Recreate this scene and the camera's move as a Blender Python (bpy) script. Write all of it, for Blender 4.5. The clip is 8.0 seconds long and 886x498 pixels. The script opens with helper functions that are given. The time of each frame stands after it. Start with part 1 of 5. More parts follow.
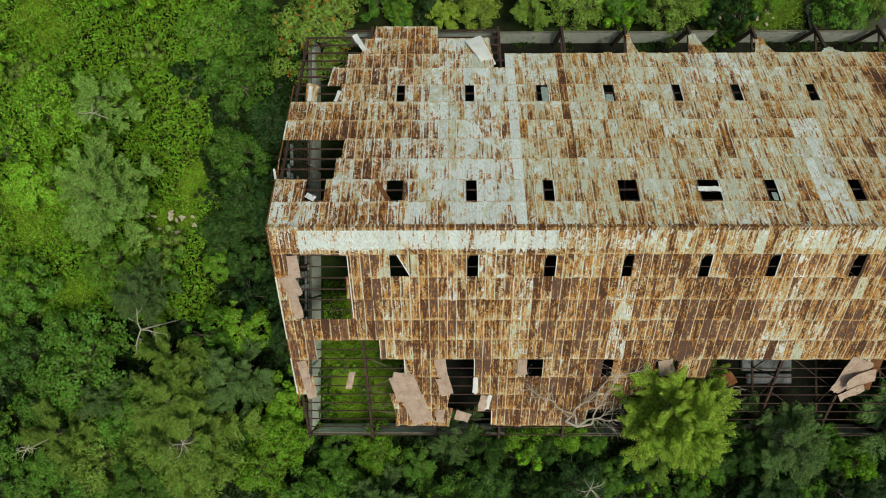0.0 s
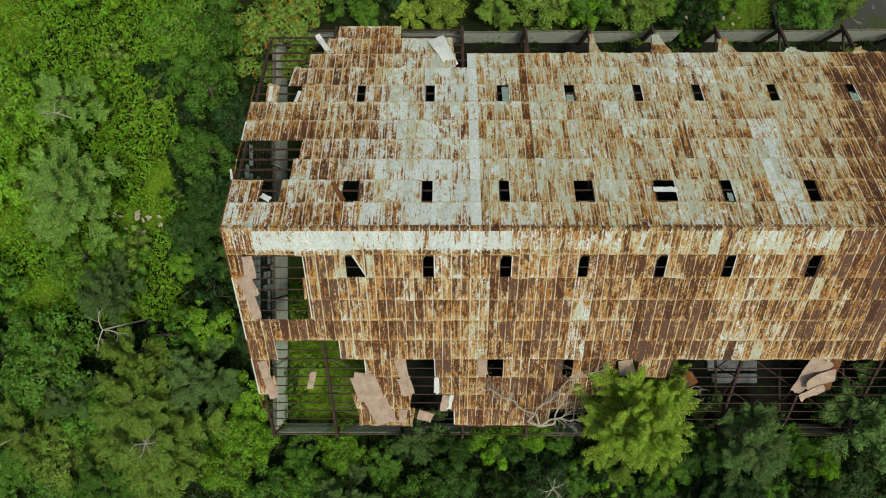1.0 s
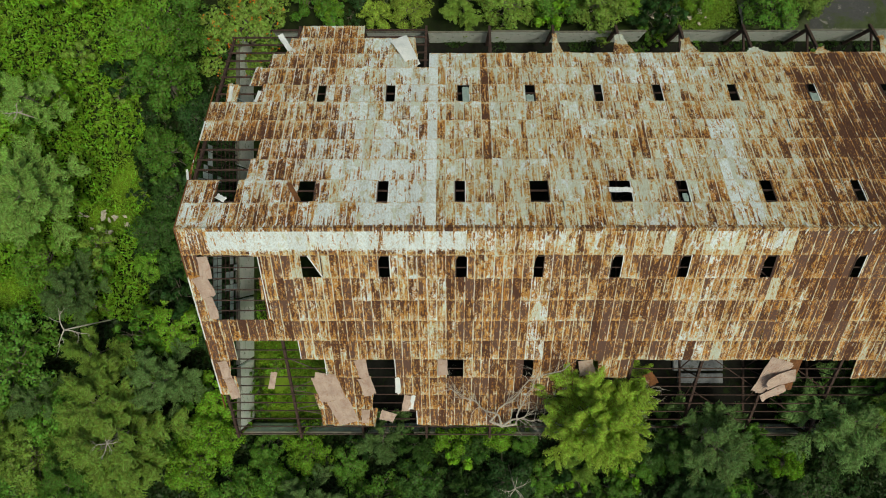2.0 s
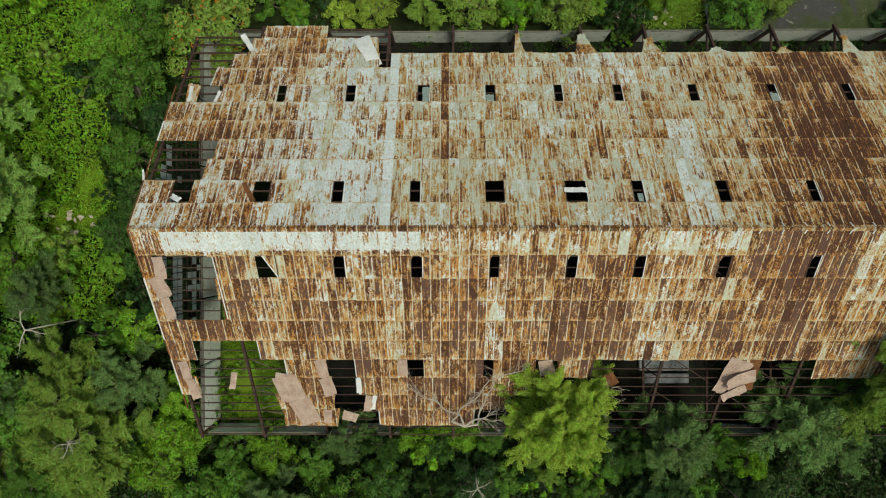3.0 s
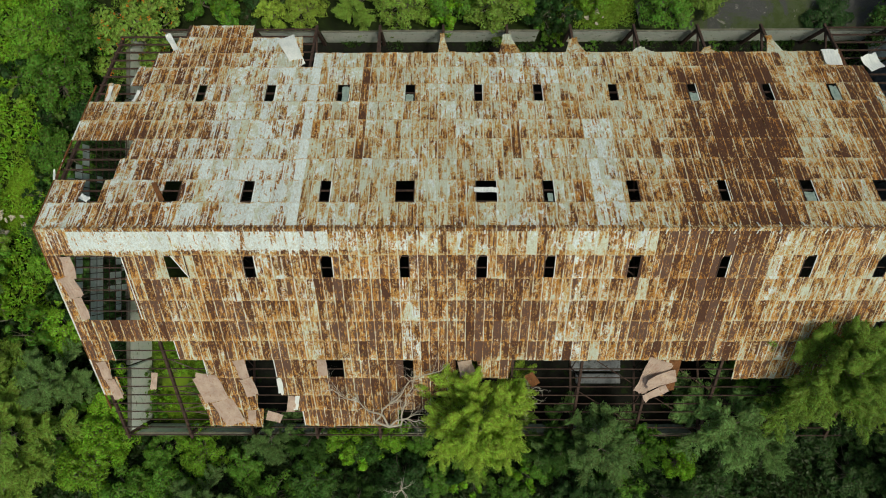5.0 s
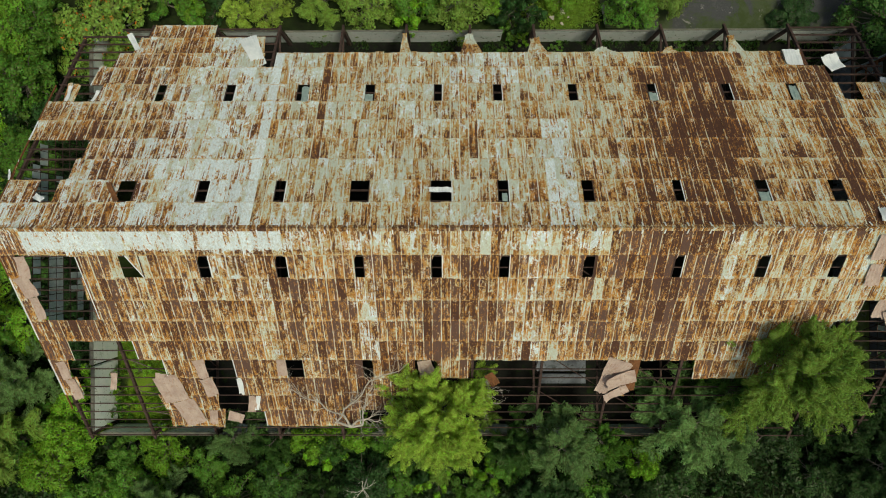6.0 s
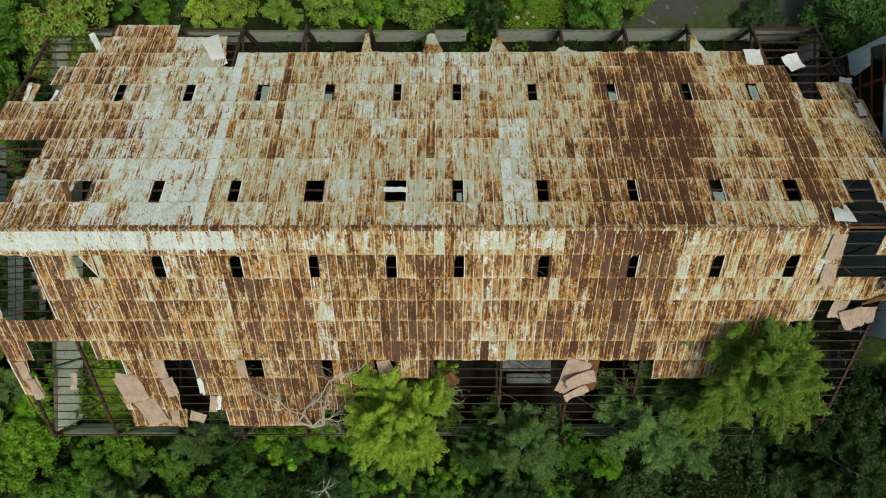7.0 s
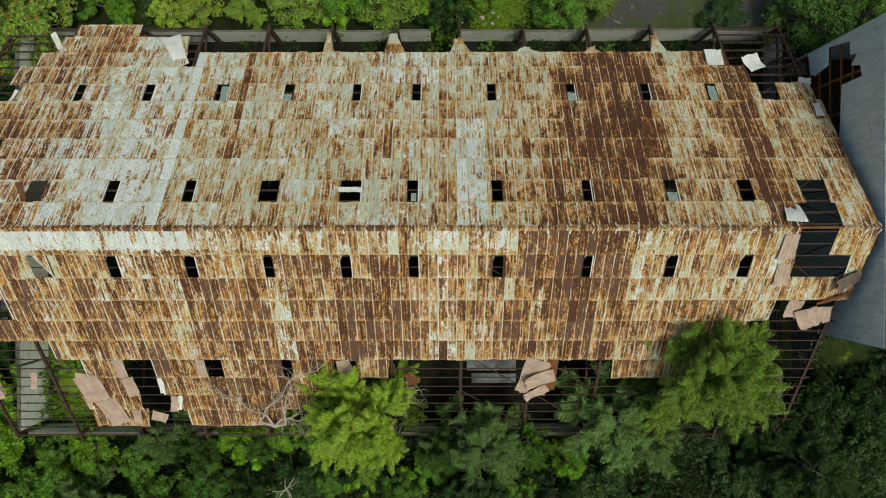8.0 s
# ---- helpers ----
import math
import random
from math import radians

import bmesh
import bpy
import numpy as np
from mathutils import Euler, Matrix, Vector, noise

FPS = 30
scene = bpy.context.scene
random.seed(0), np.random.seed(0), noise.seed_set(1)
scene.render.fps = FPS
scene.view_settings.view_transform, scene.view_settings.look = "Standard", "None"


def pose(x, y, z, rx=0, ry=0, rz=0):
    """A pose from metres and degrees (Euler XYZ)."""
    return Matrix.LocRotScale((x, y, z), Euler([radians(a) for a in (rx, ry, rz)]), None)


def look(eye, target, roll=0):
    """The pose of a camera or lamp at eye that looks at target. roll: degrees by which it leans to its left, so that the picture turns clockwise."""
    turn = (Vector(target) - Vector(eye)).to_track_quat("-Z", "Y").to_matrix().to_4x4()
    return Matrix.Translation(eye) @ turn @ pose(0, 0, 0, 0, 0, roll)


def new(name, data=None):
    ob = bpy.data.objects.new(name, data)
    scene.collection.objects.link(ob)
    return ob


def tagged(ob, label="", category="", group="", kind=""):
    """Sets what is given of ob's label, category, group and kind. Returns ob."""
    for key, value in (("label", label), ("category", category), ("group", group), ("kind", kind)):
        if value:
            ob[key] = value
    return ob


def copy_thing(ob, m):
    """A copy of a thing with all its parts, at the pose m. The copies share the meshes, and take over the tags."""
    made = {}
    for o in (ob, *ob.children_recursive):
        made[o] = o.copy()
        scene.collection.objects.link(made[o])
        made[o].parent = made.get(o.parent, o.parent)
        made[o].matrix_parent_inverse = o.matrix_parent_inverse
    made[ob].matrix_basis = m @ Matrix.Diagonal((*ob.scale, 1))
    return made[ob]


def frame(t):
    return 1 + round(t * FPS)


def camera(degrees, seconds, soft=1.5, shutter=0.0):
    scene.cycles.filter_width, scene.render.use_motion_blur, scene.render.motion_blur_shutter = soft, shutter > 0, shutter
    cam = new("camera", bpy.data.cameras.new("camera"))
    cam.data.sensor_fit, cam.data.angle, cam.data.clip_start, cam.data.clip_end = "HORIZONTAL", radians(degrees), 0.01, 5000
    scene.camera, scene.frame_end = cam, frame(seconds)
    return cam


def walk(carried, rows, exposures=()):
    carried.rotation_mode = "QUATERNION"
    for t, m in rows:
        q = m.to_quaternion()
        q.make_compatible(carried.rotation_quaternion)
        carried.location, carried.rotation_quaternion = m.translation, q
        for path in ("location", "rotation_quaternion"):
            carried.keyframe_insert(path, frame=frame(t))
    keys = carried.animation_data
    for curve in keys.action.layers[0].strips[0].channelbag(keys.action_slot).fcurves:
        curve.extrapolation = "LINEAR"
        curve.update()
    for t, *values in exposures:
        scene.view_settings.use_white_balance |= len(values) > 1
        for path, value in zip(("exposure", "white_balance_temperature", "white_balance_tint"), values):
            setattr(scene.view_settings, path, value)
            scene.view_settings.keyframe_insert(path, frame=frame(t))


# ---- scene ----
cam = camera(72.0, 8.0, 1.0)
PATH = [
    (0.0, 13.955, -1.718, 64.072, 0.068, 0.557, -0.055),
    (0.5, 15.706, -1.585, 64.071, -0.061, 0.550, -0.055),
    (1.0, 17.461, -1.483, 64.059, -0.159, 0.543, -0.055),
    (1.5, 19.218, -1.410, 64.038, -0.230, 0.536, -0.055),
    (3.0, 24.500, -1.320, 63.936, -0.313, 0.507, -0.055),
    (3.5, 26.262, -1.321, 63.895, -0.311, 0.493, -0.055),
    (4.0, 28.023, -1.332, 63.854, -0.300, 0.476, -0.055),
    (4.5, 29.784, -1.349, 63.815, -0.284, 0.455, -0.055),
    (6.0, 35.056, -1.396, 63.729, -0.246, 0.365, -0.055),
    (6.5, 36.807, -1.399, 63.716, -0.249, 0.325, -0.055),
    (7.0, 38.555, -1.389, 63.715, -0.266, 0.278, -0.055),
    (7.5, 40.298, -1.363, 63.727, -0.300, 0.224, -0.055),
    (8.0, 42.037, -1.316, 63.755, -0.356, 0.163, -0.055),
]
walk(cam, [(t, pose(x, y, z, rx, ry, rz)) for t, x, y, z, rx, ry, rz in PATH], [(0.0, -0.25, 7650, -3), (8.0, -0.25, 7650, -3)])

# ---- daylight: bright overcast, high sun behind thin cloud ----
world = bpy.data.worlds.new("sky")
scene.world = world
world.use_nodes = True
wn, wl = world.node_tree.nodes, world.node_tree.links
sky = wn.new("ShaderNodeTexSky")
sky.sky_type, sky.sun_disc = "NISHITA", False
sky.sun_elevation, sky.sun_rotation = radians(68.7), radians(130)
sky.air_density, sky.dust_density = 1.0, 5.0
wl.new(sky.outputs[0], wn["Background"].inputs[0])
wn["Background"].inputs[1].default_value = 0.100
sun = new("sun", bpy.data.lights.new("sun", "SUN"))
sun.data.energy, sun.data.angle, sun.data.color = 1.6, radians(10), (1.0, 0.97, 0.92)
sun.matrix_world = look((18, -15, 60), (0, 0, 0))


# ---- material helpers ----
class Mat:
    """Short hand for one procedural material."""

    def __init__(self, name, rough=0.8, metal=0.0, spec=0.4):
        self.m = bpy.data.materials.new(name)
        self.m.use_nodes = True
        self.n, self.l = self.m.node_tree.nodes, self.m.node_tree.links
        self.b = self.n["Principled BSDF"]
        self.b.inputs["Roughness"].default_value = rough
        self.b.inputs["Metallic"].default_value = metal
        self.b.inputs["Specular IOR Level"].default_value = spec
        self.geo = self.n.new("ShaderNodeNewGeometry")

    def feed(self, socket, v):
        if hasattr(v, "links"):
            self.l.new(v, socket)
        else:
            socket.default_value = v

    def math(self, op, a, b=0.0, clamp=False):
        k = self.n.new("ShaderNodeMath")
        k.operation, k.use_clamp = op, clamp
        self.feed(k.inputs[0], a), self.feed(k.inputs[1], b)
        return k.outputs[0]

    def at(self, sx=1.0, sy=1.0, sz=1.0, src=None):
        k = self.n.new("ShaderNodeMapping")
        k.inputs["Scale"].default_value = (sx, sy, sz)
        self.l.new(src or self.geo.outputs["Position"], k.inputs["Vector"])
        return k.outputs[0]

    def noise(self, vec, scale, detail=4.0, rough=0.55, distort=0.0):
        k = self.n.new("ShaderNodeTexNoise")
        self.l.new(vec, k.inputs["Vector"])
        for key, v in (("Scale", scale), ("Detail", detail), ("Roughness", rough), ("Distortion", distort)):
            k.inputs[key].default_value = v
        return k.outputs["Fac"]

    def ramp(self, fac, stops):
        k = self.n.new("ShaderNodeValToRGB")
        e = k.color_ramp.elements
        while len(e) < len(stops):
            e.new(0.5)
        for el, (p, c) in zip(e, stops):
            el.position, el.color = p, (*c, 1.0) if len(c) == 3 else c
        self.l.new(fac, k.inputs[0])
        return k.outputs[0]

    def mix(self, fac, a, b, mode="MIX"):
        k = self.n.new("ShaderNodeMix")
        k.data_type, k.blend_type = "RGBA", mode
        self.feed(k.inputs[0], fac)
        for s, v in ((k.inputs[6], a), (k.inputs[7], b)):
            self.feed(s, v if hasattr(v, "links") else (*v, 1.0))
        return k.outputs[2]

    def step(self, v, lo, hi):
        k = self.n.new("ShaderNodeMapRange")
        k.interpolation_type = "SMOOTHSTEP"
        self.feed(k.inputs["Value"], v)
        k.inputs["From Min"].default_value, k.inputs["From Max"].default_value = lo, hi
        return k.outputs[0]

    def attr(self, name):
        k = self.n.new("ShaderNodeAttribute")
        k.attribute_name = name
        return k.outputs["Fac"]

    def bump(self, height, strength=0.4, distance=0.02):
        k = self.n.new("ShaderNodeBump")
        k.inputs["Strength"].default_value, k.inputs["Distance"].default_value = strength, distance
        self.l.new(height, k.inputs["Height"])
        self.l.new(k.outputs[0], self.b.inputs["Normal"])

    def color(self, c):
        self.feed(self.b.inputs["Base Color"], c if hasattr(c, "links") else (*c, 1.0))
        return self.m


def mat_roof():
    """Corrugated iron: cream remains of paint and zinc, orange and brown rust, each sheet weathered for itself."""
    q = Mat("rusted_corrugated_iron", 0.75, 0.0, 0.3)
    uv = q.n.new("ShaderNodeUVMap").outputs[0]
    sep = q.n.new("ShaderNodeSeparateXYZ")
    q.l.new(uv, sep.inputs[0])
    fu, fv = q.math("FRACT", sep.outputs[0]), q.math("FRACT", sep.outputs[1])
    row = q.math("FLOOR", sep.outputs[1])
    cell = q.n.new("ShaderNodeVectorMath")
    cell.operation = "FLOOR"
    q.l.new(uv, cell.inputs[0])
    wh = q.n.new("ShaderNodeTexWhiteNoise")
    wh.noise_dimensions = "2D"
    q.l.new(cell.outputs[0], wh.inputs["Vector"])
    r1 = wh.outputs["Value"]
    # patterns are shifted sheet by sheet, so that they break at the laps
    off = q.n.new("ShaderNodeVectorMath")
    off.operation = "MULTIPLY_ADD"
    q.l.new(wh.outputs["Color"], off.inputs[0])
    off.inputs[1].default_value = (3.0, 7.0, 5.0)
    q.l.new(q.geo.outputs["Position"], off.inputs[2])
    shifted = off.outputs[0]
    sepp = q.n.new("ShaderNodeSeparateXYZ")
    q.l.new(q.geo.outputs["Position"], sepp.inputs[0])

    def strips(count, along, detail):
        """Each strip between two corrugations weathers for itself; short runs down the slope."""
        k = q.math("FLOOR", q.math("MULTIPLY", sep.outputs[0], count))
        comb = q.n.new("ShaderNodeCombineXYZ")
        q.l.new(q.math("MULTIPLY", k, 17.31), comb.inputs[0])
        q.l.new(q.math("MULTIPLY", sepp.outputs[1], along), comb.inputs[1])
        q.l.new(q.math("MULTIPLY", row, 0.7), comb.inputs[2])
        return q.noise(comb.outputs[0], 1.0, detail, 0.6), k

    streak, _ = strips(3.0, 0.5, 3)
    narrow, thin = strips(7.0, 0.9, 3)
    pair = q.n.new("ShaderNodeCombineXYZ")
    q.l.new(thin, pair.inputs[0])
    q.l.new(row, pair.inputs[1])
    wt = q.n.new("ShaderNodeTexWhiteNoise")
    wt.noise_dimensions = "2D"
    q.l.new(pair.outputs[0], wt.inputs["Vector"])
    tooth = q.step(q.math("SUBTRACT", q.math("POWER", wt.outputs["Value"], 2.4), fv), -0.05, 0.06)
    zone = q.noise(q.at(0.45, 0.3, 0.3), 1.0, 4, 0.55, 0.5)
    patch = q.noise(q.at(1.0, 0.75, 0.75, shifted), 1.5, 4, 0.55, 0.7)
    blotch = q.noise(q.at(1.0, 0.85, 0.85), 3.4, 7, 0.66, 1.4)
    fine = q.noise(q.at(1, 0.75, 0.75), 10.0, 6, 0.75, 0.3)
    drip = q.noise(q.at(1.0, 0.35, 0.35), 5.0, 4, 0.65)
    v = q.attr("rust")
    for part_v, gain in ((patch, 0.62), (zone, 1.0), (streak, 0.95), (narrow, 1.0), (blotch, 0.95), (fine, 0.80)):
        v = q.math("ADD", v, q.math("MULTIPLY", q.math("SUBTRACT", part_v, 0.5), gain))
    v = q.math("ADD", v, q.math("MULTIPLY", q.math("SUBTRACT", tooth, 0.28), 0.16))
    # whole columns of sheets rust together, down several rows
    column = q.noise(q.at(1.0, 0.16, 0.16), 0.8, 5, 0.6, 0.5)
    v = q.math("ADD", v, q.math("MULTIPLY", q.math("SUBTRACT", column, 0.5), 0.55))
    # the washed band below the ridge ends in a crooked edge above the first lap
    first = q.math("LESS_THAN", q.math("ABSOLUTE", q.math("SUBTRACT", row, 40.0)), 0.5)
    tide = q.step(q.math("ADD", fv, q.math("MULTIPLY", q.math("SUBTRACT", blotch, 0.5), 0.5)), 0.74, 0.82)
    v = q.math("ADD", v, q.math("MULTIPLY", q.math("MULTIPLY", first, tide), q.math("MULTIPLY", q.attr("bleach"), 0.42)))
    # side laps keep a thin line of paint, broken here and there; fainter lines follow single ribs
    edge = q.step(q.math("ABSOLUTE", q.math("SUBTRACT", fu, 0.5)), 0.425, 0.455)
    seam = q.math("MULTIPLY", edge, q.step(q.math("ADD", drip, q.math("MULTIPLY", r1, 0.16)), 0.42, 0.56))
    v = q.math("SUBTRACT", v, q.math("MULTIPLY", seam, 0.50))
    fr = q.math("FRACT", q.math("MULTIPLY", sep.outputs[0], 3.0))
    rib = q.math("MULTIPLY", q.step(q.math("ABSOLUTE", q.math("SUBTRACT", fr, 0.85)), 0.13, 0.07), q.step(drip, 0.51, 0.58))
    v = q.math("SUBTRACT", v, q.math("MULTIPLY", rib, 0.26))
    lap = q.math("MULTIPLY", q.step(q.math("ADD", fv, q.math("MULTIPLY", q.math("SUBTRACT", blotch, 0.5), 0.35)), 0.80, 0.92), q.step(q.attr("rust"), 0.42, 0.56))
    v = q.math("SUBTRACT", v, q.math("MULTIPLY", lap, 0.13))
    # flaking paint leaves thin pale scribbles
    curl = q.noise(q.at(1.0, 0.8, 0.8), 1.9, 4, 0.6, 1.8)
    flake = q.math("MULTIPLY", q.step(q.math("ABSOLUTE", q.math("SUBTRACT", curl, 0.5)), 0.024, 0.010), q.step(patch, 0.45, 0.53))
    v = q.math("SUBTRACT", v, q.math("MULTIPLY", flake, 0.36))
    v = q.math("ADD", q.math("MULTIPLY", q.math("SUBTRACT", v, 0.47), 2.6), 0.47)
    rusted = q.ramp(v, [(0.0, (0.60, 0.68, 0.60)), (0.14, (0.575, 0.595, 0.43)), (0.27, (0.56, 0.475, 0.245)), (0.37, (0.53, 0.41, 0.165)),
                        (0.47, (0.485, 0.278, 0.056)), (0.57, (0.385, 0.180, 0.034)), (0.69, (0.265, 0.116, 0.031)), (0.80, (0.172, 0.077, 0.032)), (0.91, (0.128, 0.056, 0.032)), (1.0, (0.085, 0.038, 0.025))])
    # some of the southern sheets have a purplish old primer under the rust
    rusted = q.mix(q.math("MULTIPLY", q.math("MULTIPLY", q.step(row, 30.0, 35.0), q.step(r1, 0.45, 0.55)), q.math("MULTIPLY", q.step(v, 0.62, 0.80), 0.75)), rusted, (0.130, 0.076, 0.062))
    # orange bloom, with a finer one on the bare rust
    ochre = q.noise(q.at(1.0, 0.5, 0.5, shifted), 2.6, 7, 0.68, 0.8)
    bloom = q.noise(q.at(1.0, 0.4, 0.4), 6.5, 6, 0.7, 0.6)
    tint = q.mix(q.step(q.attr("rust"), 0.40, 0.56), (0.50, 0.29, 0.075), (0.56, 0.235, 0.034))
    rusted = q.mix(q.math("MULTIPLY", q.math("MULTIPLY", q.step(q.math("ADD", ochre, q.math("MULTIPLY", q.step(q.attr("rust"), 0.46, 0.60), 0.035)), 0.475, 0.54), 0.85), q.math("MULTIPLY", q.step(v, 0.90, 0.62), q.step(v, -0.15, 0.18))), rusted, tint)
    rusted = q.mix(q.math("MULTIPLY", q.math("MULTIPLY", q.step(q.math("ADD", bloom, q.math("MULTIPLY", q.math("SUBTRACT", zone, 0.5), 0.5)), 0.475, 0.54), 0.80), q.math("MULTIPLY", q.step(v, 1.10, 0.78), q.step(v, 0.32, 0.52))), rusted, q.mix(q.step(row, 30.0, 35.0), (0.47, 0.19, 0.034), (0.485, 0.218, 0.040)))
    # wide stretches rust in a livelier orange than the rest
    lively = q.noise(q.at(1.0, 0.45, 0.45), 0.33, 6, 0.62, 0.6)
    rusted = q.mix(q.math("MULTIPLY", q.math("MULTIPLY", q.step(lively, 0.48, 0.58), 0.55), q.math("MULTIPLY", q.step(v, 0.46, 0.58), q.step(v, 1.2, 0.85))), rusted, (0.43, 0.168, 0.024))
    # a brittle rim of old paint stands along the border of the bare rust
    rim = q.math("MULTIPLY", q.step(q.math("ABSOLUTE", q.math("SUBTRACT", v, 0.60)), 0.055, 0.022), q.step(drip, 0.41, 0.50))
    rusted = q.mix(q.math("MULTIPLY", rim, 0.9), rusted, (0.76, 0.64, 0.33))
    grime = q.noise(q.at(1, 0.7, 0.7), 3.0, 9, 0.76, 0.3)
    wash = q.noise(q.at(0.9, 0.55, 0.55, shifted), 0.8, 5, 0.65, 0.8)
    bleach = q.math("SUBTRACT", q.attr("bleach"), q.math("MULTIPLY", q.math("MULTIPLY", first, tide), 0.7))
    pale = q.math("MULTIPLY", q.step(q.math("ADD", bleach, q.math("MULTIPLY", q.math("ADD", q.math("SUBTRACT", grime, 0.5), q.math("MULTIPLY", q.math("SUBTRACT", wash, 0.5), 1.3)), 2.6)), 0.32, 0.62), q.step(v, 0.50, 0.38))
    white = q.ramp(fine, [(0.30, (0.46, 0.52, 0.50)), (0.44, (0.66, 0.78, 0.83)), (0.62, (0.84, 0.94, 0.98))])
    c = q.mix(pale, rusted, white)
    stain = q.noise(q.at(1.0, 0.6, 0.6), 6.0, 7, 0.74, 0.6)
    c = q.mix(q.math("MULTIPLY", q.math("MULTIPLY", q.step(stain, 0.50, 0.60), 0.38), q.step(v, 0.22, 0.10)), c, (0.44, 0.33, 0.15))
    speck = q.noise(q.at(1, 0.6, 0.6), 24.0, 4, 0.75)
    c = q.mix(q.math("MULTIPLY", q.step(speck, 0.54, 0.64), 0.5), c, (0.20, 0.092, 0.042), "MIX")
    # the lapped lower ends keep a crooked pale line of paint; the lap's shadow and dirt are painted dark at the very
    # lip
    crook = q.math("ADD", fv, q.math("MULTIPLY", q.math("SUBTRACT", blotch, 0.5), 0.07))
    lip = q.math("MULTIPLY", q.math("MULTIPLY", q.step(crook, 0.915, 0.935), q.step(q.math("ADD", fine, q.math("MULTIPLY", q.math("SUBTRACT", patch, 0.5), 1.5)), 0.40, 0.52)), q.step(crook, 0.99, 0.965))
    c = q.mix(q.math("MULTIPLY", lip, q.math("MULTIPLY", q.math("ADD", 0.4, q.math("MULTIPLY", q.step(patch, 0.42, 0.58), 0.4)), q.step(q.attr("rust"), 0.85, 0.50))), c, q.mix(q.step(drip, 0.42, 0.58), (0.68, 0.58, 0.34), (0.58, 0.33, 0.10)))
    lap_shadow = q.step(fv, 0.960, 0.975)
    c = q.mix(q.math("MULTIPLY", lap_shadow, 0.85), c, (0.07, 0.035, 0.022))
    tone = q.math("ADD", 0.92, q.math("MULTIPLY", r1, 0.16))
    k = q.n.new("ShaderNodeVectorMath")
    k.operation = "SCALE"
    q.l.new(c, k.inputs[0])
    q.l.new(tone, k.inputs["Scale"])
    q.bump(q.math("ADD", blotch, q.math("MULTIPLY", fine, 0.5)), 0.35, 0.02)
    return q.color(k.outputs[0])


def mat_two(name, a, b, scale=2.0, rough=0.85, stretch=(1, 1, 1), metal=0.0, spot=None, bump=0.3):
    q = Mat(name, rough, metal)
    big = q.noise(q.at(*stretch), scale, 6, 0.62, 0.3)
    small = q.noise(q.at(*stretch), scale * 9, 5, 0.7)
    c = q.ramp(q.math("ADD", q.math("MULTIPLY", big, 0.7), q.math("MULTIPLY", small, 0.3)), [(0.34, a), (0.64, b)])
    if spot:
        c = q.mix(q.step(q.noise(q.at(*stretch), scale * 2.7, 8, 0.72, 0.5), 0.52, 0.66), c, spot)
    q.bump(q.math("ADD", big, small), bump, 0.03)
    return q.color(c)


def mat_whitewash():
    """Mint-white limewash over concrete, with runs of dirt and patches of moss."""
    q = Mat("mossy_whitewashed_concrete", 0.9, 0.0, 0.3)
    big = q.noise(q.at(1, 1, 1.4), 0.6, 6, 0.62, 0.4)
    run = q.noise(q.at(1, 1, 0.3), 2.6, 6, 0.7, 0.3)
    moss = q.noise(q.at(1, 1, 1.6), 1.5, 8, 0.72, 0.6)
    c = q.ramp(big, [(0.36, (0.80, 0.91, 0.87)), (0.60, (0.90, 0.96, 0.94))])
    c = q.mix(q.math("MULTIPLY", q.step(run, 0.55, 0.70), 0.25), c, (0.42, 0.50, 0.46))
    c = q.mix(q.step(moss, 0.58, 0.66), c, (0.10, 0.16, 0.06))
    q.bump(q.math("ADD", big, moss), 0.3, 0.03)
    return q.color(c)


def mat_glass():
    """Dirty white wired glass that lets the daylight glow through."""
    q = Mat("dirty_white_glass", 0.4, 0.0, 0.5)
    c = q.ramp(q.noise(q.at(), 1.1, 6, 0.65, 0.4), [(0.36, (0.62, 0.70, 0.69)), (0.62, (0.90, 0.95, 0.95))])
    tr = q.n.new("ShaderNodeBsdfTranslucent")
    q.l.new(c, tr.inputs[0])
    mx = q.n.new("ShaderNodeMixShader")
    mx.inputs[0].default_value = 0.65
    q.l.new(q.b.outputs[0], mx.inputs[1])
    q.l.new(tr.outputs[0], mx.inputs[2])
    q.l.new(mx.outputs[0], q.n["Material Output"].inputs[0])
    return q.color(c)


